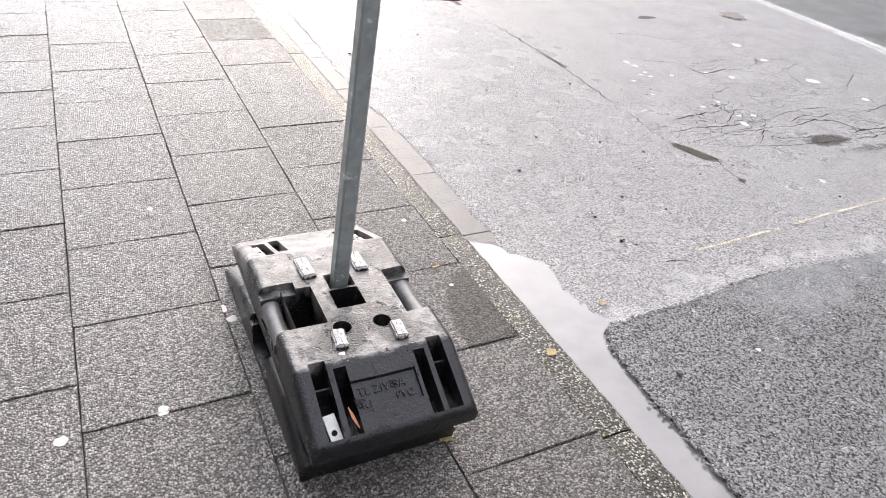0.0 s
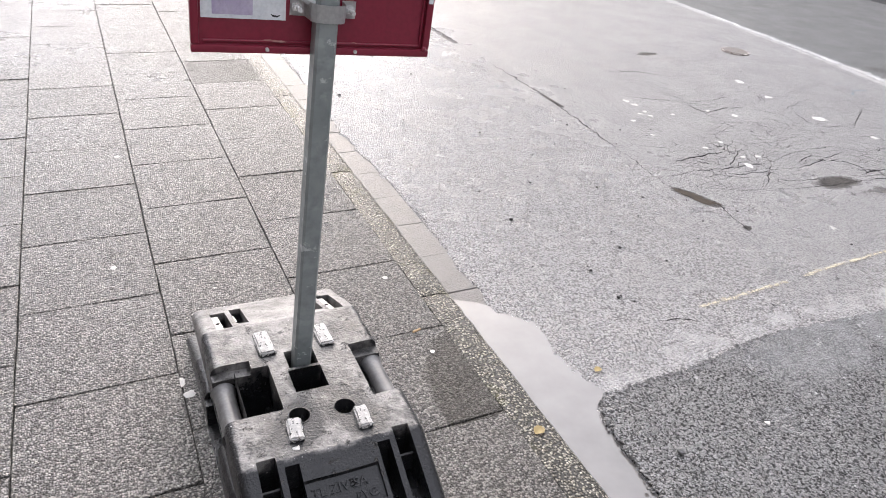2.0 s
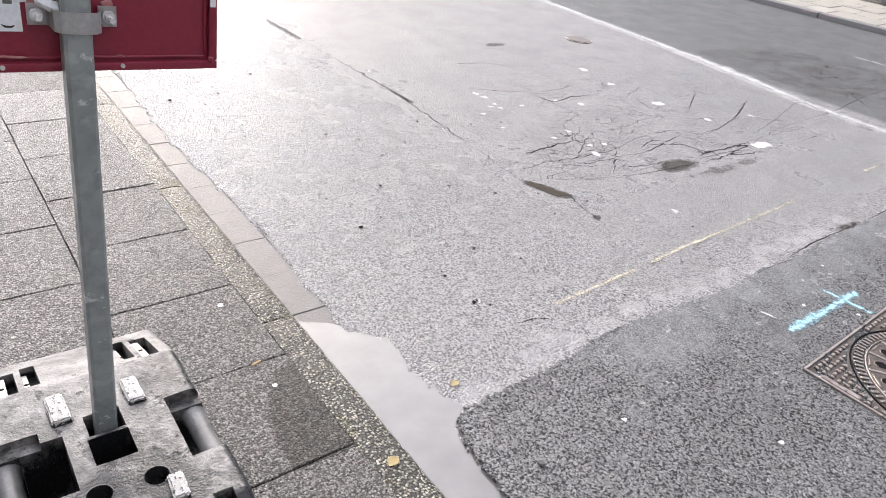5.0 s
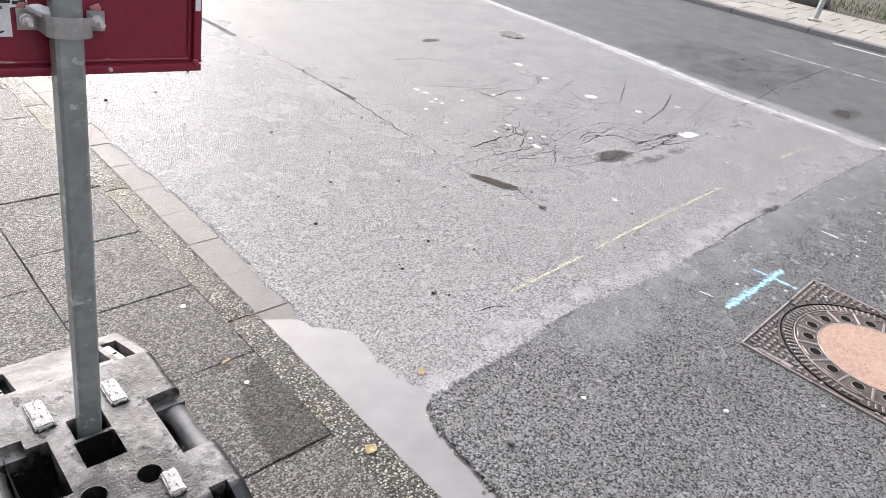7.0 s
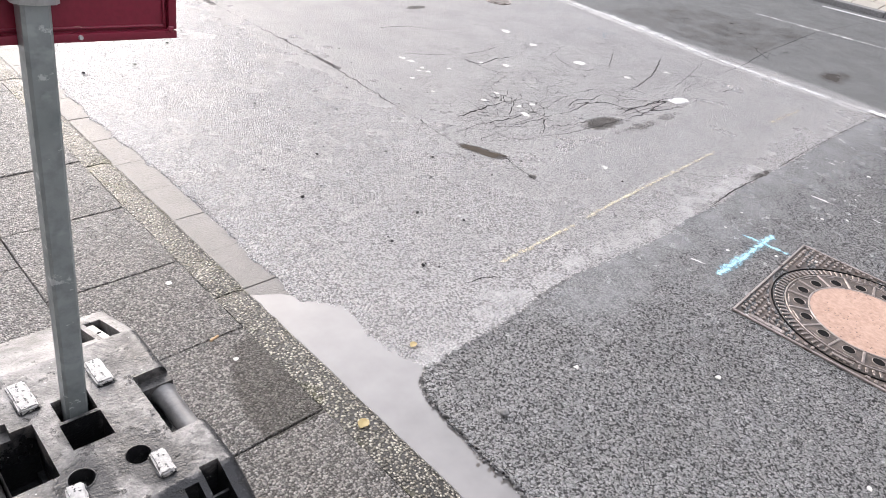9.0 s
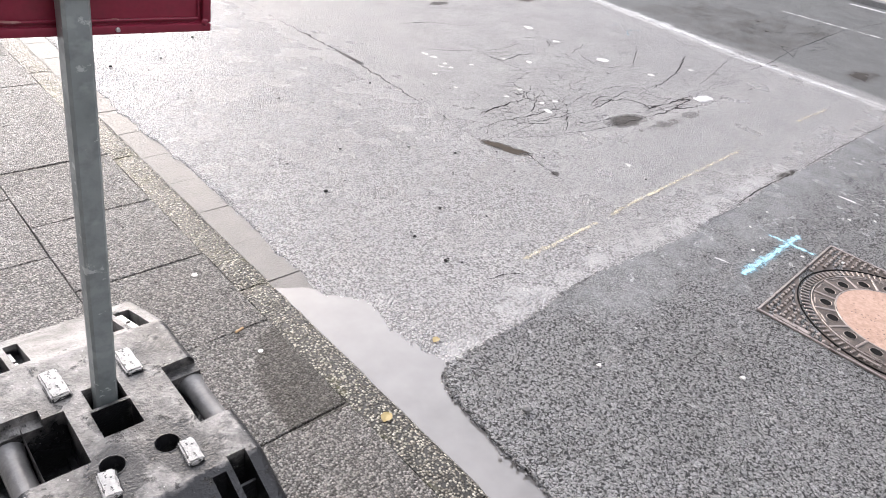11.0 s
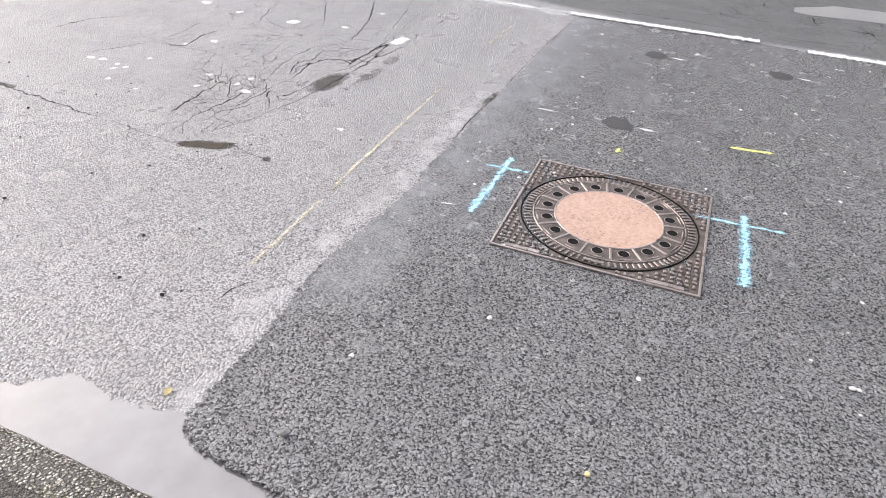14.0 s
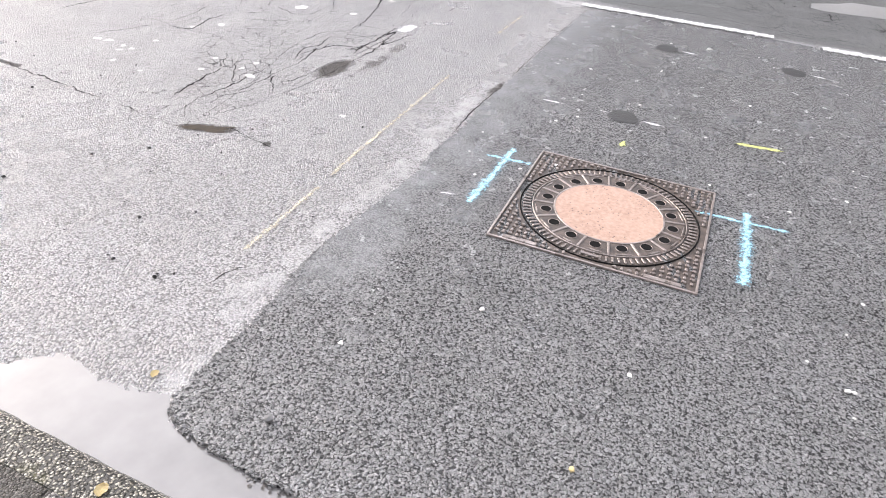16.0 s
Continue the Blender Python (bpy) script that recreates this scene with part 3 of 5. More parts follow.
PUDDLE = [(1.27, 1.95), (1.33, 1.9), (1.385, 1.835), (1.41, 1.83), (1.445, 1.79), (1.492, 1.735), (1.487, 1.66), (1.473, 1.56), (1.497, 1.455), (1.525, 1.375),
          (1.50, 1.345), (1.455, 1.31), (1.437, 1.24), (1.425, 1.1), (1.42, 0.9), (1.415, 0.3), (1.42, -1.5), (1.27, -1.5)]
xs = np.unique(np.round(np.concatenate([np.arange(1.26, 1.75, 0.01), np.arange(1.75, 2.6, 0.05), np.arange(2.6, 6.2, 0.03), np.arange(6.2, 7, 0.05), np.arange(7, 14.01, 0.2)]), 4))
ys = np.unique(np.round(np.concatenate([np.arange(-40, -2, 2), np.arange(-2, 0.4, 0.08), np.arange(0.4, 2.3, 0.0125), np.arange(2.3, 4.6, 0.025), np.arange(4.6, 7, 0.05), np.arange(7, 12, 0.25), np.arange(12, 81, 3)]), 4))
px, py = np.meshgrid(xs, ys)
rng = np.random.default_rng(4)
sd = sd_poly(px, py, PUDDLE)
edge_x = 1.386 - 0.015 * (py - 2.0) + 0.008 * np.sin(py * 23) + 0.005 * np.sin(py * 61 + 1) + 0.02 * np.sin(py * 3.1) * (py > 2.3)
shore = np.where(px < 1.75, rng.normal(0, 0.0007, px.shape), 0)
z = -0.006 + np.clip(sd * 0.11, -0.012, 0.006) + shore * (np.abs(sd) < 0.2)
z = np.where((px < edge_x) & (py > 1.7), -0.013, z)
SEAM = [(2.69, 9.0), (2.72, 6.5), (2.745, 5.4), (2.77, 4.74), (2.81, 3.75), (2.765, 3.0), (2.735, 2.54), (2.76, 2.4), (2.83, 2.27)]
CROSS = [(2.735, 2.50), (3.1, 2.36), (3.42, 2.30), (3.7, 2.28), (4.1, 2.27), (4.5, 2.33), (5.0, 2.44), (5.5, 2.48), (5.85, 2.5), (6.6, 2.62), (8.0, 2.75), (9.5, 2.7)]
LINE2 = [(5.86, 1.5), (5.83, 2.2), (5.8, 2.65), (5.9, 3.3), (5.95, 3.9), (5.98, 4.8), (6.03, 5.7), (6.05, 9)]
SHORT = [(3.60, 4.2), (3.84, 4.16), (4.02, 4.02)]
near = [(1.915, 1.609), (2.0, 1.595), (2.03, 1.588), (2.06, 1.572)]
near2 = [(2.36, 1.40), (2.40, 1.412), (2.44, 1.45)]
LIP = [(3.3, 1.405), (3.65, 1.436), (4.19, 1.44), (4.6, 1.455), (5.08, 1.466), (5.78, 1.46)]

FAN = [[(3.01, 2.73), (3.21, 2.77), (3.4, 2.78), (3.62, 2.94)],
         [(3.3, 2.64), (3.5, 2.78), (3.63, 2.84), (3.82, 2.83), (3.94, 2.84), (4.07, 2.87)],
         [(2.85, 2.59), (3.04, 2.61), (3.2, 2.59), (3.4, 2.59), (3.57, 2.6), (3.77, 2.67), (3.95, 2.69)],
         [(2.9, 2.47), (3.03, 2.48), (3.18, 2.51), (3.33, 2.51), (3.5, 2.51), (3.67, 2.5), (3.88, 2.54), (4.03, 2.51)],
         [(3.72, 2.82), (3.62, 2.71), (3.55, 2.59), (3.29, 2.37)]]
FAN2 = [[(3.96, 2.69), (4.15, 2.69), (4.27, 2.62)],
         [(3.88, 2.54), (4.16, 2.61), (4.19, 2.49), (4.36, 2.39)],
         [(4.03, 2.51), (4.09, 2.37), (4.26, 2.35), (4.49, 2.36)],
         [(3.39, 2.45), (3.44, 2.38), (3.64, 2.36)],
         [(3.73, 3.42), (3.75, 3.32), (3.95, 3.37), (4.08, 3.36)],
         [(3.19, 3.89), (3.23, 3.72), (3.37, 3.71), (3.49, 3.63), (3.65, 3.57)],
         [(4.45, 2.57), (4.86, 2.68), (5.27, 2.87)],
         [(4.8, 2.46), (5.28, 2.59), (5.67, 2.72), (5.87, 2.73)]]
FAN3 = [[(4.03, 2.35), (4.49, 2.36), (4.84, 2.38), (5.05, 2.38), (5.56, 2.4)],
         [(3.76, 2.57), (3.9, 2.61), (3.96, 2.58)],
         [(4.63, 2.9), (4.98, 3.11)],
         [(4.21, 2.27), (4.47, 2.23), (4.7, 2.24), (4.79, 2.28)],
         [(3.81, 3.52), (3.98, 3.52), (4.14, 3.55)],
         [(4.42, 3.27), (4.61, 3.35), (4.78, 3.4)],
         [(5.08, 2.25), (5.27, 2.25)]]
# long cracks in the crumbling lane behind the white line
WORN = [[(6.15, 1.3), (6.22, 0.7), (6.2, 0.1), (6.3, -0.6), (6.35, -1.6)], [(6.7, 1.1), (6.58, 0.4), (6.75, -0.3), (6.7, -1.2)], [(6.2, 0.2), (6.5, 0.12), (6.95, 0.3), (7.3, 0.2)],
        [(6.25, -0.5), (6.6, -0.62), (6.9, -0.5)], [(7.1, 0.9), (7.0, 0.1), (7.2, -0.7)]]


def signed(a, b, line, ends=0.03):
    """Distance b - line(a), with a sign, and large past the line's ends."""
    line = sorted(line)
    d = b - np.interp(a, [p[0] for p in line], [p[1] for p in line])
    past = np.maximum(line[0][0] - a, a - line[-1][0])
    return np.where(past > 0, np.sign(d + 1e-9) * np.hypot(d, past) + np.sign(d + 1e-9) * 0.004, d)


def along(px, py, line):
    """Distance to an open line, with a sign for its side."""
    best, side = np.full(px.shape, 1e9), np.ones(px.shape)
    for (ax, ay), (bx, by) in zip(line, line[1:]):
        d = seg_dist(px, py, ax, ay, bx, by)
        cross = (bx - ax) * (py - ay) - (by - ay) * (px - ax)
        side = np.where(d < best, np.sign(cross + 1e-9), side)
        best = np.minimum(d, best)
    return best * side


seam = signed(py, px, [(y, x) for x, y in SEAM])
for d in (signed(px, py, CROSS) * 1.5, signed(px, py, LIP) * 2.6 + 0.003, signed(px, py, SHORT), signed(px, py, near) * 2.2 + 0.004, signed(px, py, near2) * 2.2, signed(py, px, [(y, x) for x, y in LINE2]) * 1.4 + 0.004, signed(py, px, [(2.295, 2.85), (2.113, 2.814), (2.024, 2.801)]) * 1.6, *(along(px, py, f) * 1.35 for f in FAN + FAN2 + FAN3 + WORN)):
    seam = np.where(np.abs(d) < np.abs(seam), d, seam)
net = np.clip(1.3 - np.hypot((px - 3.85 - 0.45 * (py - 2.8)) / 1.15, (py - 2.72) / 0.62), 0, 1)
net = np.maximum(net, 0.36 * np.clip(1.5 - np.hypot((px - 4.5) / 1.5, (py - 3.2) / 1.0), 0, 1))
net = np.maximum(net, np.clip(1.1 - np.hypot((px - 7.0) / 1.3, (py - 3.0) / 1.2), 0, 1)) * (sd_poly(px, py, [(2.73, 2.4), (3.7, 2.27), (5.86, 2.5), (9.5, 2.5), (9.5, 7), (2.7, 7)]) < 0)
net = np.maximum(net, np.clip(1.15 - np.hypot((px - 6.9) / 0.9, (py + 0.2) / 2.4), 0, 1))
soak = np.clip(1.2 - np.hypot((px - 3.72) / 0.24, (py - 2.3) / 0.1), 0, 1)
soak = np.maximum(soak, 0.55 * np.clip(1.3 - np.hypot((px - 4.0) / 0.75, (py - 2.16) / 0.07), 0, 1))
soak = np.maximum(soak, np.clip(1.25 - seg_dist(px, py, 2.745, 2.45, 2.83, 2.27) / 0.05, 0, 1))
soak = np.maximum(soak, np.clip(1.2 - seg_dist(px, py, 2.72, 5.5, 2.745, 5.0) / 0.035, 0, 1))
soak = np.maximum(soak, np.clip(1.1 - seg_dist(px, py, 2.8, 3.85, 2.82, 3.6) / 0.03, 0, 1))
soak = np.maximum(soak, np.clip(1.2 - np.hypot((px - 2.81) / 0.035, (py - 2.045) / 0.03), 0, 1))
soak = np.maximum(soak, 0.75 * np.clip(1.2 - np.hypot((px - 6.5) / 0.42, (py - 2.0) / 0.2), 0, 1))
soak = np.maximum(soak, 0.5 * np.clip(0.8 - sd_poly(px, py, [(6.12, 4.0), (7.3, 3.9), (7.9, 2.75), (6.1, 2.55)]) / 0.1, 0, 1))
soak = np.maximum(soak, 0.3 * np.clip((px - 6.05) / 0.3, 0, 1))
soak = np.maximum(soak, np.clip(1.2 - np.hypot((px - 3.99) / 0.16, (py - 1.445) / 0.03), 0, 1))
soak = np.maximum(soak, 0.8 * np.clip(1.2 - np.hypot((px - 4.25) / 0.2, (py - 4.55) / 0.08), 0, 1))
pale = 0.95 * np.clip(1.2 - line_dist(px, py, LINE2) / (0.11 + 0.06 * np.exp(-((py - 3.6) / 0.5) ** 2)), 0, 1)
pale = np.maximum(pale, 0.62 * np.clip(1.2 - line_dist(px, py, [(1.55, 1.38), (1.95, 1.44), (2.4, 1.48), (2.8, 1.45), (4.0, 1.5)]) / 0.13, 0, 1))
pale = np.maximum(pale, 0.55 * np.clip(1.0 - np.hypot((px - 7.6) / 1.6, (py + 1.1) / 0.7), 0, 1))
lane = np.clip((px - 2.6) / 0.5, 0, 1) * np.clip((py - 2.0) / 0.6, 0, 1)
lane = np.maximum(lane, 2.0 * np.clip((px - 5.9 + 0.05 * np.sin(py * 2.3)) / 0.16, 0, 1))
lane = np.maximum(lane, 0.8 * np.clip(1.6 - np.abs(py - 1.9) / 0.28, 0, 1) * np.clip((px - 2.3) / 1.2, 0, 1))
road = tagged(new("road", grid_mesh("road", xs, ys, z, M_OLD, {"seam": seam, "net": net, "soak": soak, "pale": pale, "lane": lane})),
              "old grey wet asphalt carriageway with cracks", "road", kind="structure")

# the newer coarse patch of asphalt, laid a little proud, with a torn edge
EDGE = [(1.53, 1.35), (1.64, 1.36), (1.82, 1.358), (1.99, 1.373), (2.13, 1.404), (2.38, 1.408), (2.59, 1.398), (2.81, 1.377), (2.94, 1.373), (3.12, 1.405), (3.475, 1.39), (3.65, 1.424), (4.19, 1.425), (5.08, 1.45), (5.78, 1.447),
        (5.86, 0.9), (5.93, 0.18), (5.99, -0.6), (6.03, -1.2), (6.2, -4.0), (6.5, -9.0), (1.40, -9.0), (1.405, -1.0), (1.412, 0.6), (1.418, 1.0), (1.428, 1.12), (1.437, 1.23), (1.46, 1.31), (1.5, 1.345)]


def patch_mesh():
    rg = random.Random(8)
    rim = []
    for a, b in zip(EDGE, EDGE[1:] + EDGE[:1]):
        a, b = Vector((*a, 0)), Vector((*b, 0))
        n = max(1, min(140, int((b - a).length / 0.016)))
        for i in range(n):
            p = a.lerp(b, i / n)
            s = 0.0075 if (b - a).length < 3 else 0.002
            rim.append(p + Vector((rg.uniform(-s, s), rg.uniform(-s, s), 0)))
    bm = bmesh.new()
    top = [bm.verts.new((p.x, p.y, 0.006 + rg.uniform(-0.002, 0.001))) for p in rim]
    low = [bm.verts.new((p.x, p.y, -0.04)) for p in rim]
    bm.faces.new(top)
    for i in range(len(rim)):
        j = (i + 1) % len(rim)
        bm.faces.new((low[i], low[j], top[j], top[i]))
    bmesh.ops.recalc_face_normals(bm, faces=bm.faces)
    me = mesh_of("road_patch", bm, M_NEW)
    return me


road_patch = tagged(new("road_patch", patch_mesh()), "newer dark coarse asphalt patch with torn edge", "road", kind="structure")

puddle_bm = bmesh.new()
puddle_bm.faces.new([puddle_bm.verts.new((x + (0.03 if x > 1.3 else 0), y, -0.0062)) for x, y in PUDDLE])
puddle = tagged(new("puddle", mesh_of("puddle", puddle_bm, M_WATER)), "still pale muddy puddle lying along the kerb", "water", kind="structure")
dip_bm = blob(0.06, 12, 0.01, 0.55, 26)
dip_bm.transform(pose(2.785, 2.37, 0.0012, 0, 0, -66) @ Matrix.Diagonal((1.85, 0.5, 1, 1)))
small_puddle = tagged(new("small_puddle", mesh_of("small_puddle", dip_bm, M_BROWN)), "small brown puddle in a road crack", "water", kind="structure")
for i, (x, y, sx, sy, a) in enumerate(((7.25, 1.25, 0.42, 0.24, -20), (7.3, -0.5, 0.5, 0.2, -70))):
    pb = blob(1.0, 30 + i, 0.002, 0.16, 18)
    pb.transform(pose(x, y, 0.001, 0, 0, a) @ Matrix.Diagonal((sx, sy, 1, 1)))
    tagged(new("concrete_patch", mesh_of("concrete_patch", pb, M_PATCHC)), "pale concrete repair patch in the road", "road", kind="structure")
PZ = 0.0085

# ---- near pavement: bed, kerb, gutter, slabs ----
WALK = pose(1.152, 1.352, 0, 0, 0, 0.86)
TOP = 0.048
bed = box(5.2, 70, 0.10, 0, pose(-2.6, 18, TOP - 0.014 - 0.05))
pavement = tagged(new("pavement", mesh_of("pavement", bed, M_BED)), "pavement of square grey concrete slabs, half wet", "pavement", kind="structure")
pavement.matrix_basis = WALK


def slab_mesh(seed, sx=0.398, sy=0.4, sz=0.05):
    """A slab with slightly worn, uneven arrises."""
    rg = random.Random(seed)
    b = bmesh.new()
    bmesh.ops.create_cube(b, size=1, matrix=Matrix.Diagonal((sx, sy, sz, 1)))
    tops = [e for e in b.edges if e.verts[0].co.z > 0 and e.verts[1].co.z > 0]
    bmesh.ops.subdivide_edges(b, edges=tops, cuts=3)
    for v in b.verts:
        if v.co.z > 0:
            v.co.x += rg.uniform(-0.0014, 0.0014)
            v.co.y += rg.uniform(-0.0014, 0.0014)
    rim = [e for e in b.edges if e.verts[0].co.z > 0 and e.verts[1].co.z > 0 and len(e.link_faces) == 2 and any(abs(f.normal.z) < 0.5 for f in e.link_faces)]
    bmesh.ops.bevel(b, geom=rim, offset=0.0018, segments=1, affect="EDGES")
    b.transform(Matrix.Translation((0, 0, -sz / 2)))
    return mesh_of("slab", b, M_SLAB)


def kerb_mesh(length):
    """A kerb stone: flat top, a rounded nose and a battered face."""
    prof = [(0.0, -0.15), (0.0, 0.0), (0.06, 0.001), (0.085, -0.002), (0.1, -0.008), (0.112, -0.02), (0.122, -0.038), (0.132, -0.058), (0.14, -0.15)]
    bm, rg = bmesh.new(), random.Random(3)
    n = 24
    rows = []
    for i in range(n + 1):
        y = -length / 2 + length * i / n
        pull = 0.004 if i in (0, n) else 0
        rows.append([bm.verts.new((x + (rg.uniform(-0.002, 0.002) if 0 < j < 8 else 0), y, zz - (pull if zz > -0.05 else 0) + (rg.uniform(-0.0012, 0.0012) if 0 < j < 8 else 0))) for j, (x, zz) in enumerate(prof)])
    for a, b in zip(rows, rows[1:]):
        for j in range(len(prof) - 1):
            bm.faces.new((a[j], a[j + 1], b[j + 1], b[j]))
    bm.faces.new(rows[0])
    bm.faces.new(rows[-1][::-1])
    bmesh.ops.recalc_face_normals(bm, faces=bm.faces)
    return mesh_of("kerb_stone", bm, M_KERB, 50)


kerb_bed = box(0.13, 70, 0.09, 0, pose(0.068, 18, -0.075))
kerb = tagged(new("kerb", mesh_of("kerb", kerb_bed, M_BED)), "low kerb of pebbled concrete stones", "kerb", kind="structure")
kerb.matrix_basis = WALK
km = kerb_mesh(0.994)
for i in range(-3, 14):
    part("kerb_stone", km, M_KERB, kerb, m=pose(-0.0012, 0.58 - 0.5 + i, TOP))

gutter_bed = box(0.13, 70, 0.06, 0, pose(0.2, 18, -0.06))
gutter = tagged(new("gutter", mesh_of("gutter", gutter_bed, M_BED)), "wet gutter strip of small smooth concrete blocks", "gutter", kind="structure")
gutter.matrix_basis = WALK
gm = mesh_of("gutter_block", box(0.128, 0.2482, 0.07, 0.0015, pose(0, 0, -0.035)), M_GUT)
for i in range(-8, 34):
    dip = 0.0045 if i >= 1 else (0.010 if i == 0 else 0.0175)
    part("gutter_block", gm, M_GUT, gutter, m=pose(0.193 + random.uniform(-0.002, 0.002), 0.633 + 0.25 * i - 0.125, -dip + random.uniform(-0.0012, 0.0012), 1.6 if i == 0 else random.uniform(-0.3, 0.3), random.uniform(-0.5, 0.5), 0))

slab_kinds = [slab_mesh(i) for i in range(6)]
PX, PY = 0.402, 0.405
SHIFT = {0: 0.008, 2: 0.048}
for c in range(9):
    for r in range(-6, 27):
        off = SHIFT.get(c, 0.2225 * (c % 2))
        if c >= 6 and r < 2:
            continue
        part("slab", slab_kinds[(c * 5 + r * 3) % 6], M_SLAB, pavement,
             m=pose(-PX * (c + 0.5), PY * (r + 0.5) + off, TOP + random.uniform(-0.0014, 0.0012), random.uniform(-0.14, 0.14), random.uniform(-0.14, 0.14), random.choice((0, 180)) + random.uniform(-0.25, 0.25)))
# the rest of the paving, joined
rg = random.Random(77)
verts, faces = [], []
for c in range(13):
    for r in range(-24, 70):
        if c < 9 and -6 <= r < 27 and not (c >= 6 and r < 2):
            continue
        x, y = -PX * (c + 0.5), PY * (r + 0.5) + SHIFT.get(c, 0.2225 * (c % 2))
        zt, n = TOP + rg.uniform(-0.002, 0.0015), len(verts)
        for hx, hy, zz in ((0.1995, 0.201, TOP - 0.03), (0.1995, 0.201, zt - 0.002), (0.1975, 0.199, zt)):
            verts += [(x - hx, y - hy, zz), (x + hx, y - hy, zz), (x + hx, y + hy, zz), (x - hx, y + hy, zz)]
        faces += [(n + 8, n + 9, n + 10, n + 11)] + [(n + q * 4 + i, n + q * 4 + (i + 1) % 4, n + q * 4 + 4 + (i + 1) % 4, n + q * 4 + 4 + i) for q in (0, 1) for i in range(4)]
far_slabs = bpy.data.meshes.new("far_slabs")
far_slabs.from_pydata(verts, [], faces)
far_slabs.materials.append(M_SLAB)
tagged(part("far_slabs", far_slabs, M_SLAB, pavement), kind="stuff")

# ---- stacked sign foot ----
FX, FY = 0.593, 1.410
H1 = 0.134


def foot_heights(plain_ends):
    """Grid lines and heights of one block: plateau, sloped ends, sockets, slots, side notches."""
    marks_x = [-0.159, -0.122, -0.108, -0.079, 0.088, 0.115, 0.128, 0.165, -0.150, -0.073, 0.127, -0.034, 0.041, -0.028, 0.04, -0.112, 0.16, -0.078, 0.078]
    marks_y = [-0.242, -0.267, -0.405, 0.205, 0.222, 0.345, 0.36, -0.116, 0.035, 0.062, -0.135, 0.022, 0.05, -0.073, 0.0, 0.008, 0.068, -0.30, -0.365]
    fx = np.unique(np.round(np.concatenate([np.arange(-0.2, 0.2001, 0.0025), [m + e for m in marks_x for e in (-0.0006, 0.0006)]]), 5))
    fy = np.unique(np.round(np.concatenate([np.arange(-0.415, 0.4151, 0.0025), [m + e for m in marks_y for e in (-0.0006, 0.0006)]]), 5))
    X, Y = np.meshgrid(fx, fy)
    z = np.full(X.shape, H1)
    # sloped ends
    z = np.minimum(z, H1 - np.clip((-0.252 - Y) / 0.158, 0, 1.1) * 0.082)
    z = np.minimum(z, H1 - np.clip((Y - 0.198) / 0.215, 0, 1.1) * 0.088)

    # rounded rim
    def rim(d, r):
        d = np.clip(r - d, 0, r)
        return r - np.sqrt(np.maximum(r * r - d * d, 0))
    z -= rim(0.2 - np.abs(X), 0.022) + rim(0.415 - np.abs(Y), 0.012)
    # pale top and back, dark front and sides: dust plus light direction in colour
    dust_shade = np.clip(0.6 - np.clip((-0.25 - Y) / 0.02, 0, 1) * 0.5 - np.clip((np.abs(X) - 0.183) / 0.012, 0, 1) * 0.5, 0, 1.2)
    dust_shade -= 0.2 * np.clip((-0.33 - Y) / 0.05, 0, 1)
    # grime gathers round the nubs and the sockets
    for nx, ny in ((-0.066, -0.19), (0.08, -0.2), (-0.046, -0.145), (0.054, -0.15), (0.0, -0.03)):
        dust_shade -= 0.72 * np.exp(-((X - nx) ** 2 + (Y - ny) ** 2) / 0.04 ** 2)
    dust_shade = np.where(Y > 0.2, 1.1, dust_shade)

    # deep floors lose the dust: the openings' shade is put into the colour
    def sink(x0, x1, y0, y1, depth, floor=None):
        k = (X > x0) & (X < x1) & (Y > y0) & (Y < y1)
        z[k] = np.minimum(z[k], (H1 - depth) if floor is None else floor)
        dust_shade[k] = 0.0 if floor is not None else 0.5
    sink(-0.150, -0.073, -0.116, 0.035, 0, -0.02)      # large left opening
    sink(-0.21, -0.150, -0.116, 0.035, 0, 0.05)        # beside it, under the bar
    sink(-0.21, -0.112, 0.0345, 0.062, 0.02)           # shallow step behind it
    sink(0.127, 0.21, -0.135, 0.022, 0, 0.02)          # right notch
    sink(0.127, 0.21, 0.0215, 0.05, 0.024)
    sink(-0.034, 0.041, -0.073, 0.0, 0, -0.02)          # sockets
    sink(-0.028, 0.04, 0.008, 0.068, 0, -0.02)
    if not plain_ends:
        for x0, x1, y0, y1, y2 in ((-0.159, -0.122, -0.242, 0.205, 0.345), (-0.108, -0.079, -0.267, 0.222, 0.36), (0.088, 0.115, -0.267, 0.222, 0.36), (0.128, 0.165, -0.242, 0.205, 0.345)):
            sink(x0, x1, -0.405, y0, 0, 0.022)
            sink(x0, x1, y1, y2, 0, 0.035)
        k = (X > -0.078) & (X < 0.078) & (Y > -0.365) & (Y < -0.30)
        z[k] -= 0.0085
        dust_shade[k] = 0.05
    for hx, hy in ((-0.046, -0.145), (0.054, -0.15)):
        d = np.hypot(X - hx, Y - hy)
        z = np.where(d < 0.0225, 0.02, z)
        dust_shade = np.where(d < 0.0225, 0.0, dust_shade)
    # uneven moulding
    z += 0.0012 * np.sin(X * 37 + 1) * np.sin(Y * 29) * (z > 0.09)
    # no dust on the lower block, so its colour shades the openings above
    if plain_ends:
        dust_shade[:] = 0.0
    return fx, fy, z, dust_shade


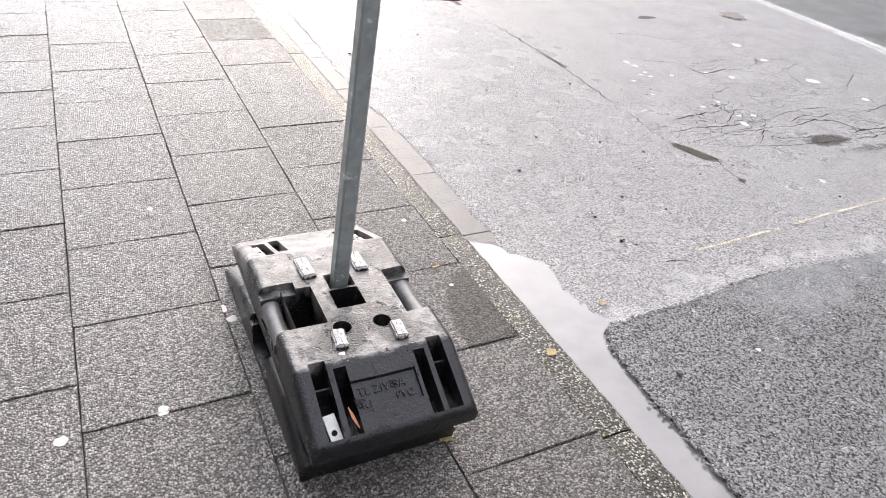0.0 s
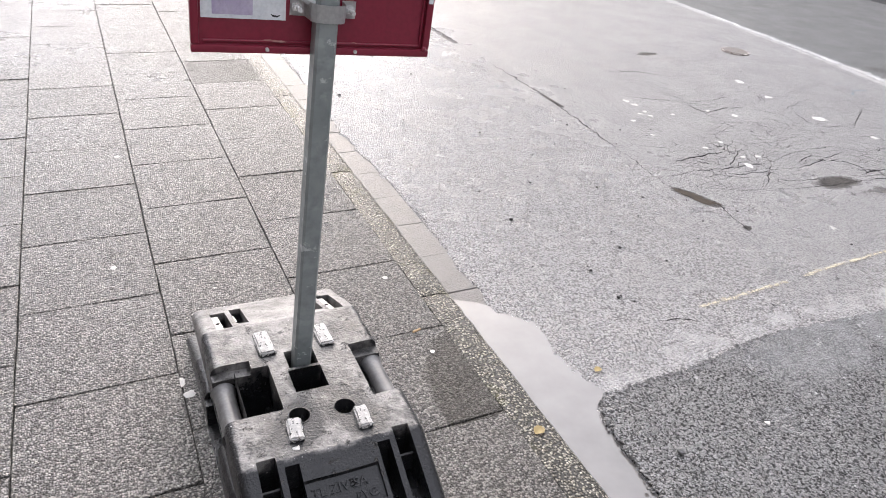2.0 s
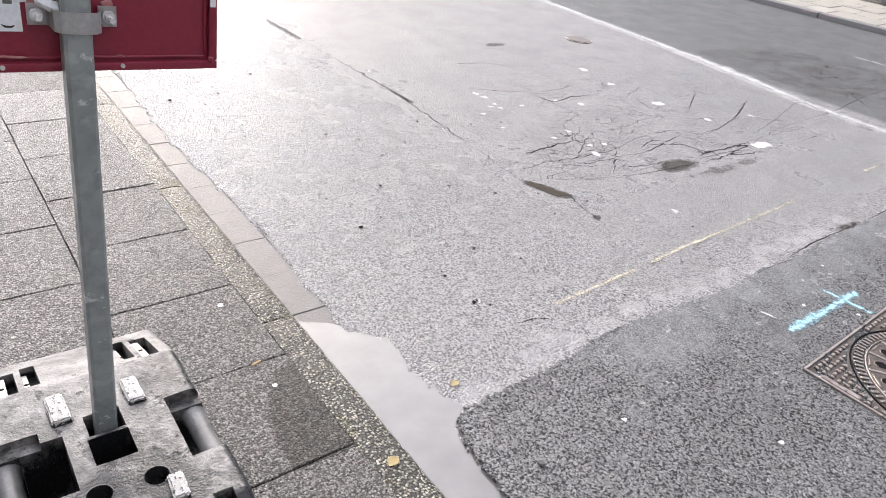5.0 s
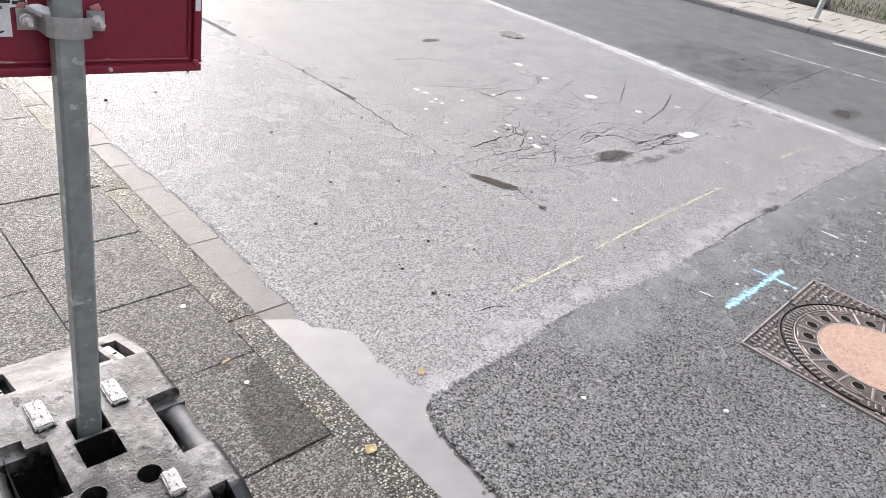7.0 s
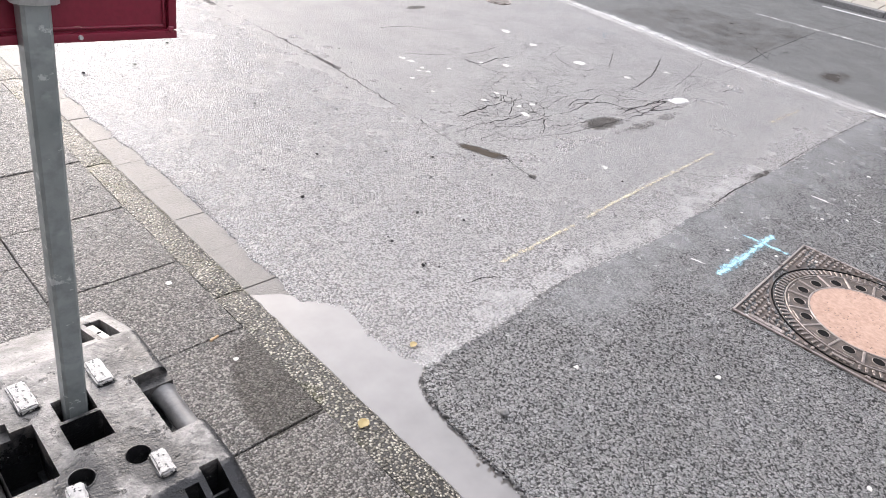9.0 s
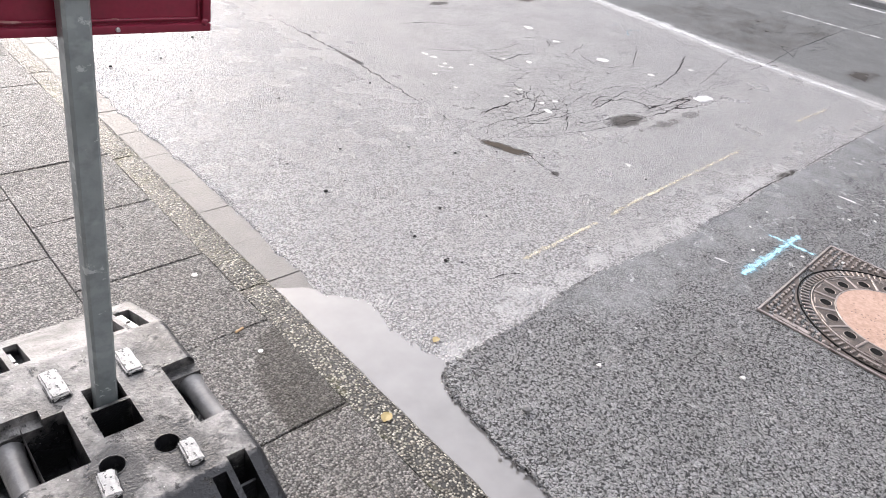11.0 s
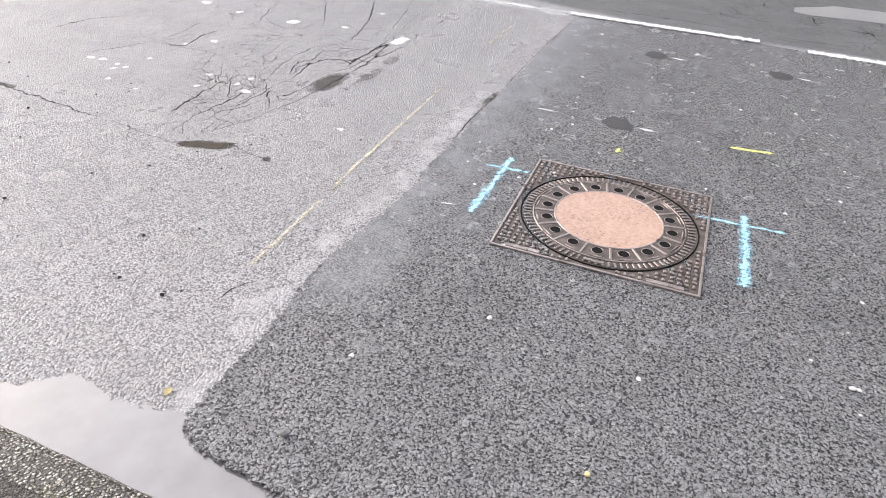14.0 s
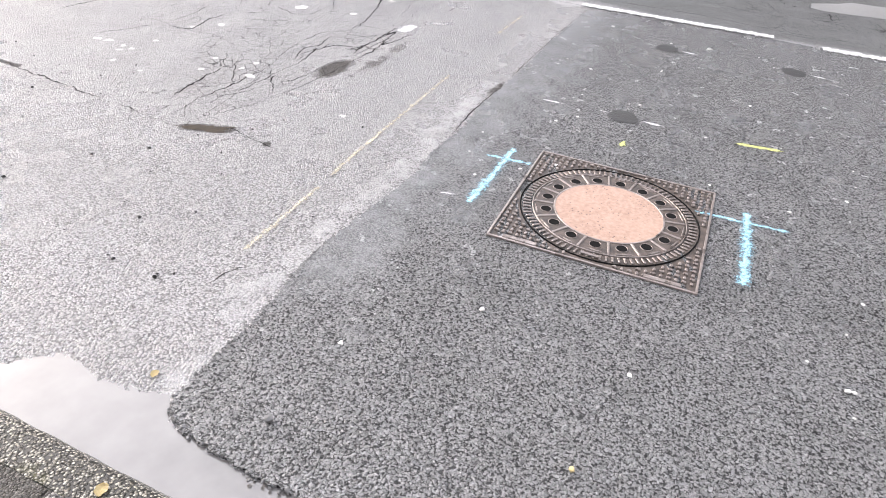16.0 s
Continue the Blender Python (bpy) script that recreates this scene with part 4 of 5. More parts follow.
def foot_body(plain_ends):
    fx, fy, z, dust_shade = foot_heights(plain_ends)
    me = grid_mesh("plate_body", fx, fy, z, M_PLASTIC, {"dust_shade": dust_shade})
    # skirt: the sides lean in a little and meet the ground
    bm = bmesh.new()
    bm.from_mesh(me)
    lay = bm.verts.layers.float["dust_shade"]
    loop = [e for e in bm.edges if e.is_boundary]
    new_v = {}
    for e in loop:
        for v in e.verts:
            if v not in new_v:
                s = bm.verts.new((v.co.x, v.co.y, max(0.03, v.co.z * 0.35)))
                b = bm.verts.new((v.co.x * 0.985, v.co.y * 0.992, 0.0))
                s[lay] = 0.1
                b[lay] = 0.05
                new_v[v] = (s, b)
    for e in loop:
        a, c = e.verts
        for p, q in (((a, c), (new_v[c][0], new_v[a][0])), ((new_v[a][0], new_v[c][0]), (new_v[c][1], new_v[a][1]))):
            bm.faces.new((*p, *q))
    bmesh.ops.recalc_face_normals(bm, faces=bm.faces)
    bm.to_mesh(me)
    bm.free()
    me.shade_smooth()
    me.set_sharp_from_angle(angle=radians(38))
    return me


def half_bar(length, r):
    """A round carrying bar along y, with flared ends."""
    bm = bmesh.new()
    n, rows = 14, []
    for i in range(13):
        t = i / 12
        k = r * (1 + 0.25 * (abs(t - 0.5) * 2) ** 6)
        rows.append([bm.verts.new((k * math.cos(a), (t - 0.5) * length, k * math.sin(a))) for a in (math.tau * j / n for j in range(n))])
    for a, b in zip(rows, rows[1:]):
        for j in range(n):
            bm.faces.new((a[j], b[j], b[(j + 1) % n], a[(j + 1) % n]))
    bm.faces.new(rows[0])
    bm.faces.new(rows[-1][::-1])
    bmesh.ops.recalc_face_normals(bm, faces=bm.faces)
    return bm


def tube_rim(r0, r1, depth, n=32):
    """A round lined hole: a worn lip and its inner wall."""
    bm = bmesh.new()
    prof = [(r1, -0.004), (r1 - 0.001, -0.0004), (r0 + 0.0012, 0.0), (r0, -0.0016), (r0, -depth)]
    rows = [[bm.verts.new((r * math.cos(a), r * math.sin(a), zz)) for r, zz in prof] for a in (math.tau * i / n for i in range(n))]
    for i in range(n):
        a, b = rows[i], rows[(i + 1) % n]
        for j in range(len(prof) - 1):
            bm.faces.new((a[j], b[j], b[j + 1], a[j + 1]))
    return bm


def worn_block(sx, sy, sz, seed):
    rg = random.Random(seed)
    b = bmesh.new()
    bmesh.ops.create_cube(b, size=1, matrix=Matrix.Diagonal((sx, sy, sz, 1)))
    bmesh.ops.bevel(b, geom=b.edges[:], offset=0.0035, segments=2, affect="EDGES")
    bmesh.ops.subdivide_edges(b, edges=[e for e in b.edges if e.calc_length() > 0.012], cuts=3, use_grid_fill=True)
    for v in b.verts:
        v.co += Vector((rg.uniform(-1, 1), rg.uniform(-1, 1), rg.uniform(-1, 0.6))) * 0.0011
    b.transform(Matrix.Translation((0, 0, sz / 2 - 0.002)))
    return b


def text_mesh(words, size, depth):
    cu = bpy.data.curves.new("letters", "FONT")
    cu.body, cu.size, cu.extrude = words, size, depth
    ob = bpy.data.objects.new("letters", cu)
    scene.collection.objects.link(ob)
    me = bpy.data.meshes.new_from_object(ob.evaluated_get(bpy.context.evaluated_depsgraph_get()))
    bpy.data.objects.remove(ob)
    me.materials.clear()
    me.materials.append(M_PLASTIC)
    return me


SLOPE = math.degrees(math.atan2(0.082, 0.158))


def on_slope(x, y, lift=0.0):
    return pose(x, y, H1 - (-0.252 - y) / 0.158 * 0.082 + lift, SLOPE, 0, 0)


def sign_foot(label, m, dressed):
    root = thing("ballast_block", None, None, label, "ballast block", m, group="stacked ballast blocks")
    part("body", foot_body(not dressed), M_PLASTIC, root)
    if dressed:
        part("carrying_bar", half_bar(0.15, 0.024), M_BAR, root, m=pose(-0.177, -0.04, 0.078), smooth=60)
        part("carrying_bar", half_bar(0.16, 0.023), M_BAR, root, m=pose(0.178, -0.055, 0.08), smooth=60)
    if dressed:
        for x, y in ((-0.046, -0.145), (0.054, -0.15)):
            part("hole_rim", tube_rim(0.0215, 0.0262, 0.1), M_PLASTIC, root, "", pose(x, y, H1 + 0.0012), smooth=40)
        for i, (x, y, sx, sy, a) in enumerate(((-0.066, -0.186, 0.031, 0.062, -6), (0.080, -0.196, 0.029, 0.062, -3), (-0.066, 0.11, 0.036, 0.085, 2), (0.077, 0.1, 0.034, 0.078, 1))):
            part("stacking_nub", worn_block(sx, sy, 0.014, i), M_NUB, root, "chalky worn raised block", pose(x, y, H1 - 0.001, 0, 0, a), smooth=40)
            part("nub_foot", worn_block(sx + 0.006, sy + 0.006, 0.007, i + 9), M_PLASTIC, root, "", pose(x, y - 0.001, H1 - 0.0015, 0, 0, a), smooth=40)
        for words, x, y, s in (("TL ZIV-SA", -0.068, -0.329, 0.027), ("K1", -0.066, -0.355, 0.024), ("PVC", 0.018, -0.352, 0.024)):
            part("lettering", text_mesh(words, s, 0.0032), M_PLASTIC, root, "raised moulded letters", on_slope(x, y, -0.0076))
        for x, y in ((-0.1405, 0.275), (0.1465, 0.275), (-0.0935, 0.29), (0.1015, 0.29)):
            zz = H1 - (y - 0.198) / 0.215 * 0.088 - 0.009
            w = 0.017 if abs(x) > 0.12 else 0.011
            part("metal_plate", box(w, 0.132, 0.004, 0.0006), M_PLATE, root, "pale metal plate in a slot", pose(x - 0.009, y, zz - (0 if abs(x) > 0.12 else 0.012), -22.3, 0, 0))
            # black disc painted as the shade inside the plate's hole
            part("plate_hole", cylinder(0.0055, 0.003, 12), M_PIT, root, "", pose(x - 0.009, y - 0.008, zz + 0.0055 - (0 if abs(x) > 0.12 else 0.012), -22.3, 0, 0))
        part("metal_plate", box(0.028, 0.062, 0.004, 0.0006), M_PLATE, root, "bright metal angle in a slot", pose(-0.139, -0.368, 0.052, 27, 0, 6))
        part("plate_hole", cylinder(0.0065, 0.003, 12), M_PIT, root, "", pose(-0.139, -0.38, 0.0495, 27, 0, 6))
        for x in (-0.1405, 0.1465):
            part("web", box(0.037, 0.006, 0.05, 0.001), M_PLASTIC, root, "", pose(x, -0.285, 0.065))
    return root


low_foot = sign_foot("lower black recycled plastic ballast block under another", pose(FX - 0.012, FY + 0.072, TOP, 0, 0, 0.6), False)
top_foot = sign_foot("upper grey-worn recycled plastic ballast block holding a post", pose(FX, FY, TOP + H1, 0, 0, 0), True)
FTOP = TOP + 2 * H1

# ---- post with sign ----
LEAN_M = pose(0.5942, 1.4572, TOP + H1 + 0.012, 0.37, 3.65, -1.0)


def square_tube(w, t, h):
    bm = bmesh.new()
    ring = []
    for r, zz in ((w / 2, 0), (w / 2, h), (w / 2 - t, h), (w / 2 - t, 0)):
        c = 0.005 if r == w / 2 else 0.003
        pts = [(r - c, -r), (r, -r + c), (r, r - c), (r - c, r), (-r + c, r), (-r, r - c), (-r, -r + c), (-r + c, -r)]
        ring.append([bm.verts.new((x, y, zz)) for x, y in pts])
    for a, b in zip(ring, ring[1:] + ring[:1]):
        for i in range(8):
            j = (i + 1) % 8
            bm.faces.new((a[i], a[j], b[j], b[i]))
    bmesh.ops.recalc_face_normals(bm, faces=bm.faces)
    return bm


post = thing("sign_post", None, None, "square galvanised steel post standing in a plastic foot", "post", LEAN_M)
part("tube", square_tube(0.0405, 0.0025, 1.52), M_GALV, post)


def clamp_band():
    """A strap bent round the post, with two flat ears."""
    prof = [(-0.062, 0.024), (-0.036, 0.024), (-0.034, 0.02), (-0.032, -0.012), (-0.024, -0.021), (0, -0.026), (0.024, -0.021), (0.032, -0.012), (0.034, 0.02), (0.036, 0.024), (0.062, 0.024)]
    bm = bmesh.new()
    hh = 0.016
    rows = [[bm.verts.new((x, y, s * hh)) for x, y in prof] for s in (-1, 1)]
    for i in range(len(prof) - 1):
        bm.faces.new((rows[0][i], rows[0][i + 1], rows[1][i + 1], rows[1][i]))
    bmesh.ops.solidify(bm, geom=bm.faces[:], thickness=0.003)
    bmesh.ops.recalc_face_normals(bm, faces=bm.faces)
    return bm


SIGN_M = pose(0.618, 1.4545, TOP + H1 + 0.012, 0.7, 1.75, -1.0)
clamp = thing("pipe_clamp", None, None, "galvanised clamp bolted round the square post", "clamp", LEAN_M @ pose(0.002, 0, 0.925))
part("band", clamp_band(), M_ZINC, clamp, smooth=30)
for s in (-1, 1):
    bolt = part("bolt", cylinder(0.0042, 0.026, 12, pose(0, 0, 0, 90)), M_ZINC, clamp, "steel bolt end", pose(0.05 * s, 0.008, 0), smooth=40)
    part("nut", cylinder(0.0078, 0.007, 6, pose(0, 0, 0, 90)), M_ZINC, bolt, "", pose(0, 0.006, 0))
    part("washer", cylinder(0.0098, 0.002, 18, pose(0, 0, 0, 90)), M_ZINC, bolt, "", pose(0, 0.0115, 0))

SW, SH = 0.455, 0.62
sign = thing("traffic_sign", None, None, "back of a crimson sign board with a folded rim", "sign", SIGN_M @ pose(0.0, 0.034, 0.838, 0, 1.0, 0))
part("board", box(SW - 0.004, 0.003, SH - 0.004, 0, pose(0, 0.004, SH / 2)), M_RED, sign)
for n, sx, sz, x, zz in (("rim", SW, 0.014, 0, 0.007), ("rim", SW, 0.014, 0, SH - 0.007), ("rim", 0.014, SH - 0.03, -SW / 2 + 0.007, SH / 2), ("rim", 0.014, SH - 0.03, SW / 2 - 0.007, SH / 2)):
    part(n, box(sx, 0.016, sz, 0.0025, segments=2), M_RED, sign, "", pose(x, 0, zz), smooth=40)
for n, sx, sz, x, zz in (("lip", SW - 0.04, 0.0035, 0, 0.0205), ("lip", 0.0035, SH - 0.05, SW / 2 - 0.0195, SH / 2)):
    part(n, box(sx, 0.006, sz, 0.001), M_RED, sign, "", pose(x, 0.0005, zz))
for x in (-0.095, 0.073):
    part("rivet", cylinder(0.0042, 0.005, 10, pose(0, 0, 0, 90), r2=0.003), M_ZINC, sign, "bright rivet", pose(x, -0.0095, 0.008), smooth=50)
    part("scuff", stroke([(-0.008, 0), (0.0, 0.001), (0.035 if x < 0 else 0.004, -0.002)], 0.0035, 3, 0.4, 0.004), M_REDCHIP, sign, "scraped rusty streak", pose(x, -0.0038, 0.0235, 90))
part("corner_weld", blob(0.006, 3, 0.5), M_RED, sign, "", pose(SW / 2 - 0.012, -0.009, 0.016, 90))
part("edge_label", box(0.009, 0.001, 0.05, 0), M_PAPER, sign, "small white sticker", pose(SW / 2 - 0.008, -0.0088, 0.13))

def crumple():
    """A wrung scrap of paper with folds."""
    bm = bmesh.new()
    bmesh.ops.create_icosphere(bm, subdivisions=3, radius=0.011)
    for v in bm.verts:
        f = 1 + 0.45 * noise.noise(v.co * 120) + 0.2 * noise.noise(v.co * 330)
        v.co = Vector((v.co.x * 1.6 * f, v.co.y * 0.8 * f, v.co.z * 0.75 * f - v.co.x * 0.3))
    return bm


poster = thing("sticker_sheet", box(0.148, 0.001, 0.2, 0, pose(0, 0, 0.1)), M_PAPER, "torn pale paper bill stuck on the sign back", "poster", SIGN_M @ pose(-0.134, 0.0345, 0.838 + 0.062, 0, 1.0, 0))
part("paper_tab", box(0.026, 0.001, 0.014, 0.0004), M_PAPER, poster, "torn paper tab", pose(0.0845, 0.0, 0.0505, 0, -6, 0))
part("round_badge", cylinder(0.0078, 0.0006, 28, pose(0, 0, 0, 90)), M_INK, poster, "black ring", pose(0.0455, -0.0009, 0.0525))
part("round_badge", cylinder(0.0062, 0.0006, 28, pose(0, 0, 0, 90)), M_LIME, poster, "lime disc", pose(0.0455, -0.0013, 0.0525))
for x, sx, sz in ((-0.0024, 0.0013, 0.0066), (0.0024, 0.0013, 0.0066), (0, 0.005, 0.0013)):
    part("print_mark", box(sx, 0.0005, sz), M_INK, poster, "", pose(0.0455 + x, -0.0018, 0.0525))
part("print_bar", box(0.017, 0.0005, 0.0042), M_INK, poster, "", pose(0.0665, -0.0009, 0.051))
part("print_bar", box(0.018, 0.0005, 0.0052), M_INK, poster, "", pose(0.0865, -0.0009, 0.0505, 0, -6, 0))
part("print_bar", box(0.012, 0.0005, 0.005), M_BAR, poster, "", pose(0.0585, -0.0009, 0.0425))
part("print_mark", stroke([(-0.008, 0.002), (-0.004, -0.001), (0.004, -0.002), (0.009, 0.0005)], 0.0032, 2, 0.2, 0.002), M_INK, poster, "", pose(0.055, -0.0009, 0.0085, 90))
part("print_patch", box(0.07, 0.0005, 0.034), M_LILAC, poster, "faded lilac print", pose(-0.02, -0.0009, 0.024))
part("print_patch", box(0.05, 0.0005, 0.05), M_LIME, poster, "faded lime print", pose(-0.03, -0.0009, 0.075))
for x, seed in ((-0.052, 6), (0.05, 8)):
    part("paint_blister", blob(0.0095, seed, 0.25, 0.2, 16), M_REDCHIP, clamp, "peeled pinkish paint above the clamp", pose(x, 0.0265, 0.0165, 90), smooth=60)

rag = thing("crumpled_paper", crumple(), M_PAPER, "crumpled white paper stuck on the clamp", "litter", LEAN_M @ pose(-0.03, 0.006, 0.943), smooth=60)


# ---- manhole ----
def manhole(m):
    S = 0.382
    root = thing("manhole_cover", None, None, "square cast iron manhole with pink concrete filled lid", "manhole", m)
    base = box(2 * S, 2 * S, 0.02, 0.002, pose(0, 0, -0.0105))
    part("frame_plate", base, M_IRONDIRTSHADE, root)
    for i in range(4):
        part("frame_rim", box(2 * S - (0.018 if i % 2 else 0), 0.009, 0.009, 0.0015, pose(0, S - 0.0045, 0.003)), M_IRON, root, "", pose(0, 0, 0, 0, 0, 90 * i))

    def annulus(r0, r1, h, n=64, tilt=0.0015):
        bm = bmesh.new()
        prof = [(r0, -0.004), (r0, h - tilt), (r0 + tilt, h), (r1 - tilt, h), (r1, h - tilt), (r1, -0.004)]
        rows = [[bm.verts.new((r * math.cos(a), r * math.sin(a), zz)) for r, zz in prof] for a in (math.tau * i / n for i in range(n))]
        for i in range(n):
            a, b = rows[i], rows[(i + 1) % n]
            for j in range(len(prof) - 1):
                bm.faces.new((a[j], b[j], b[j + 1], a[j + 1]))
        bmesh.ops.recalc_face_normals(bm, faces=bm.faces)
        return bm
    # flush near-black ring: the groove's shade put into the colour
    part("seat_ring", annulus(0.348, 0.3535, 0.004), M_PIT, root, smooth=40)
    part("seat_ring", annulus(0.299, 0.304, 0.0065), M_IRON, root, smooth=40)
    rib = mesh_of("rib", box(0.03, 0.0095, 0.006, 0.0018, pose(0.325, 0, 0.003)), M_IRON)
    for i in range(90):
        part("rib", rib, M_IRON, root, m=pose(0, 0, 0, 0, 0, 4 * i))
    lid = part("lid", annulus(0.212, 0.297, 0.0035), M_IRONDIRTSHADE, root, "ring-shaped iron lid with vent holes", smooth=40)
    part("lid_rim", annulus(0.212, 0.219, 0.007), M_IRON, lid, smooth=40)
    filling = bmesh.new()
    bmesh.ops.create_cone(filling, cap_ends=True, segments=56, radius1=0.213, radius2=0.2125, depth=0.02)
    part("filling", filling, M_INFILL, lid, "pinkish concrete filling", pose(0, 0, -0.0045))
    bar = mesh_of("lid_bar", box(0.078, 0.010, 0.007, 0.002, pose(0.258, 0, 0.0042)), M_IRON)
    # flat near-black disc stands for each vent's dark depth
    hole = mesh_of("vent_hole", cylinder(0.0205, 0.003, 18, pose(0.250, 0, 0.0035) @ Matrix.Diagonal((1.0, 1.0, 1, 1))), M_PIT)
    lip = mesh_of("hole_lip", tube_rim(0.0205, 0.0235, 0.004, 20), M_IRON)
    lip.transform(pose(0.250, 0, 0.0062))
    wall = mesh_of("pocket_edge", box(0.006, 0.062, 0.006, 0.0015, pose(0.2885, 0, 0.0035)), M_IRON)
    for i in range(16):
        part("lid_bar", bar, M_IRON, lid, m=pose(0, 0, 0, 0, 0, 22.5 * i + 11.25))
        part("vent_hole", hole, M_PIT, lid, m=pose(0, 0, 0, 0, 0, 22.5 * i))
        part("hole_lip", lip, M_IRON, lid, m=pose(0, 0, 0, 0, 0, 22.5 * i))
        part("pocket_edge", wall, M_IRON, lid, m=pose(0, 0, 0, 0, 0, 22.5 * i))
    stud = mesh_of("stud", box(0.0115, 0.0165, 0.0105, 0.0028, pose(0, 0, 0.0042)), M_IRON)
    n, k = 28, 0
    for i in range(n):
        for j in range(n):
            x, y = ((i + 0.5) / n - 0.5) * 2 * (S - 0.012), ((j + 0.5) / n - 0.5) * 2 * (S - 0.012)
            if math.hypot(x, y) < 0.368 or (abs(x) > 0.2 and y < -0.345) or (abs(x) > 0.24 and y > 0.36):
                continue
            part("stud", stud, M_IRON, root, m=pose(x, y, 0, 0, 0, 90 * ((i + j) % 2)))
    for x in (-0.26, 0.26):
        part("name_plate", box(0.13, 0.02, 0.007, 0.0015, pose(x, -0.357, 0.003)), M_IRON, root)
    part("casting_bar", box(0.075, 0.012, 0.006, 0.001, pose(0, 0, 0)), M_IRON, root, "", pose(-0.322 * 0.0, -0.327, 0.006))
    return root


manhole(pose(3.063, 0.580, 0.0065, 0, 0, 3.3 - 90))


# ---- paint on the road ----
def mark(name, points, width, mat_, label, zz=PZ, seed=1, ragged=0.2, taper=True):
    return thing(name, stroke(points, width, seed, ragged, taper=taper), mat_, label, "road marking", pose(0, 0, zz))


cross = "sprayed sky-blue survey cross beside the manhole"
for i, pts in enumerate(([(3.245, 1.215), (3.26, 1.1), (3.278, 0.955)], [(3.40, 1.10), (3.27, 1.098), (3.05, 1.09), (2.81, 1.09)],
                         [(3.27, 0.30), (3.29, 0.1), (3.315, -0.1)], [(3.40, 0.085), (3.2, 0.066), (2.815, 0.04)])):
    mark("spray_mark", pts, (0.058, 0.1, 0.058, 0.11)[i], M_BLUE, cross, PZ + 0.001 * (i % 2), i, 0.3)
mark("spray_mark", [(2.10, 1.622), (2.66, 1.653)], 0.07, M_YELLOW, "faded yellow sprayed line on asphalt", 0.0035, 3)
mark("spray_mark", [(2.70, 1.657), (2.9, 1.677), (3.5, 1.708), (4.04, 1.735)], 0.075, M_YELLOW, "faded yellow sprayed line on asphalt", 0.0035, 4)
mark("spray_mark", [(4.82, 1.786), (5.36, 1.79)], 0.085, M_YELLOW, "faded yellow sprayed line on asphalt", 0.0035, 5)
mark("spray_mark", [(4.032, 0.225), (4.078, -0.02)], 0.05, M_LEMON, "short lemon sprayed dash", PZ, 6)
mark("spray_mark", [(3.66, 0.69), (3.75, 0.68)], 0.065, M_LEMON, "short lemon sprayed dash", PZ, 7)
mark("spray_mark", [(2.842, 1.222), (2.865, 1.146)], 0.036, M_WHITE, "small white paint fleck", PZ, 8)
mark("spray_mark", [(3.988, 1.187), (3.998, 1.065)], 0.026, M_WHITE, "small white paint dash on the dark asphalt", PZ, 27)
mark("spray_mark", [(4.54, 1.32), (4.56, 1.25)], 0.06, M_WHITE, "pale paint spot on the dark asphalt", PZ, 28, 0.4)
mark("white_line", [(5.86, 1.52), (5.985, 0.18)], 0.12, M_WHITE, "worn solid white lane line", PZ + 0.002, 9, 0.28, False)
mark("white_line", [(5.945, -0.135), (6.02, -1.15), (6.15, -3)], 0.125, M_WHITE, "worn solid white lane line", PZ + 0.002, 10, 0.28, False)
mark("white_line", [(8.0, 3.4), (8.076, 2.92), (8.19, 2.2), (8.35, 1.2)], 0.15, M_FADED, "faded white lane line", 0.004, 11, 0.2, False)
mark("white_line", [(9.56, 3.3), (9.72, 2.3), (9.9, 1.2)], 0.11, M_WHITE, "worn white edge line beside the far kerb", 0.004, 12, 0.15, False)
mark("white_line", [(5.85, 1.75), (5.83, 2.2), (5.81, 2.65)], 0.28, M_FADED, "worn white lane line flaking off the asphalt", 0.004, 17, 0.35, False)
mark("white_line", [(5.83, 2.75), (5.9, 3.3), (5.95, 3.75)], 0.32, M_FADED, "worn white lane line flaking off the asphalt", 0.004, 18, 0.4, False)
mark("white_line", [(5.96, 4.0), (5.98, 4.8), (6.03, 5.7)], 0.24, M_FADED, "faded white lane line", 0.004, 19, 0.35, False)
mark("white_line", [(5.206, 4.15), (5.187, 3.76)], 0.025, M_FADED, "thin faded white paint dash", 0.004, 13)
mark("white_block", [(4.49, 2.30), (4.64, 2.285)], 0.12, M_WHITE, "rectangular remnant of white road paint", 0.004, 14, 0.08, False)
mark("spray_mark", [(5.25, 3.38), (5.4, 3.5), (5.55, 3.45)], 0.07, M_PALEBLUE, "old pale blue sprayed sign", 0.004, 15, 0.5)
mark("spray_mark", [(5.32, 3.62), (5.5, 3.66)], 0.05, M_PALEBLUE, "old pale blue sprayed sign", 0.004, 16, 0.5)

mark("spray_mark", [(9.42, 4.86), (9.58, 4.7)], 0.09, M_PINK, "pink sprayed mark on the far pavement", 0.07, 21, 0.4)
mark("spray_mark", [(9.5, 4.55), (9.68, 4.48)], 0.09, M_PINK, "pink sprayed mark on the far pavement", 0.07, 22, 0.4)

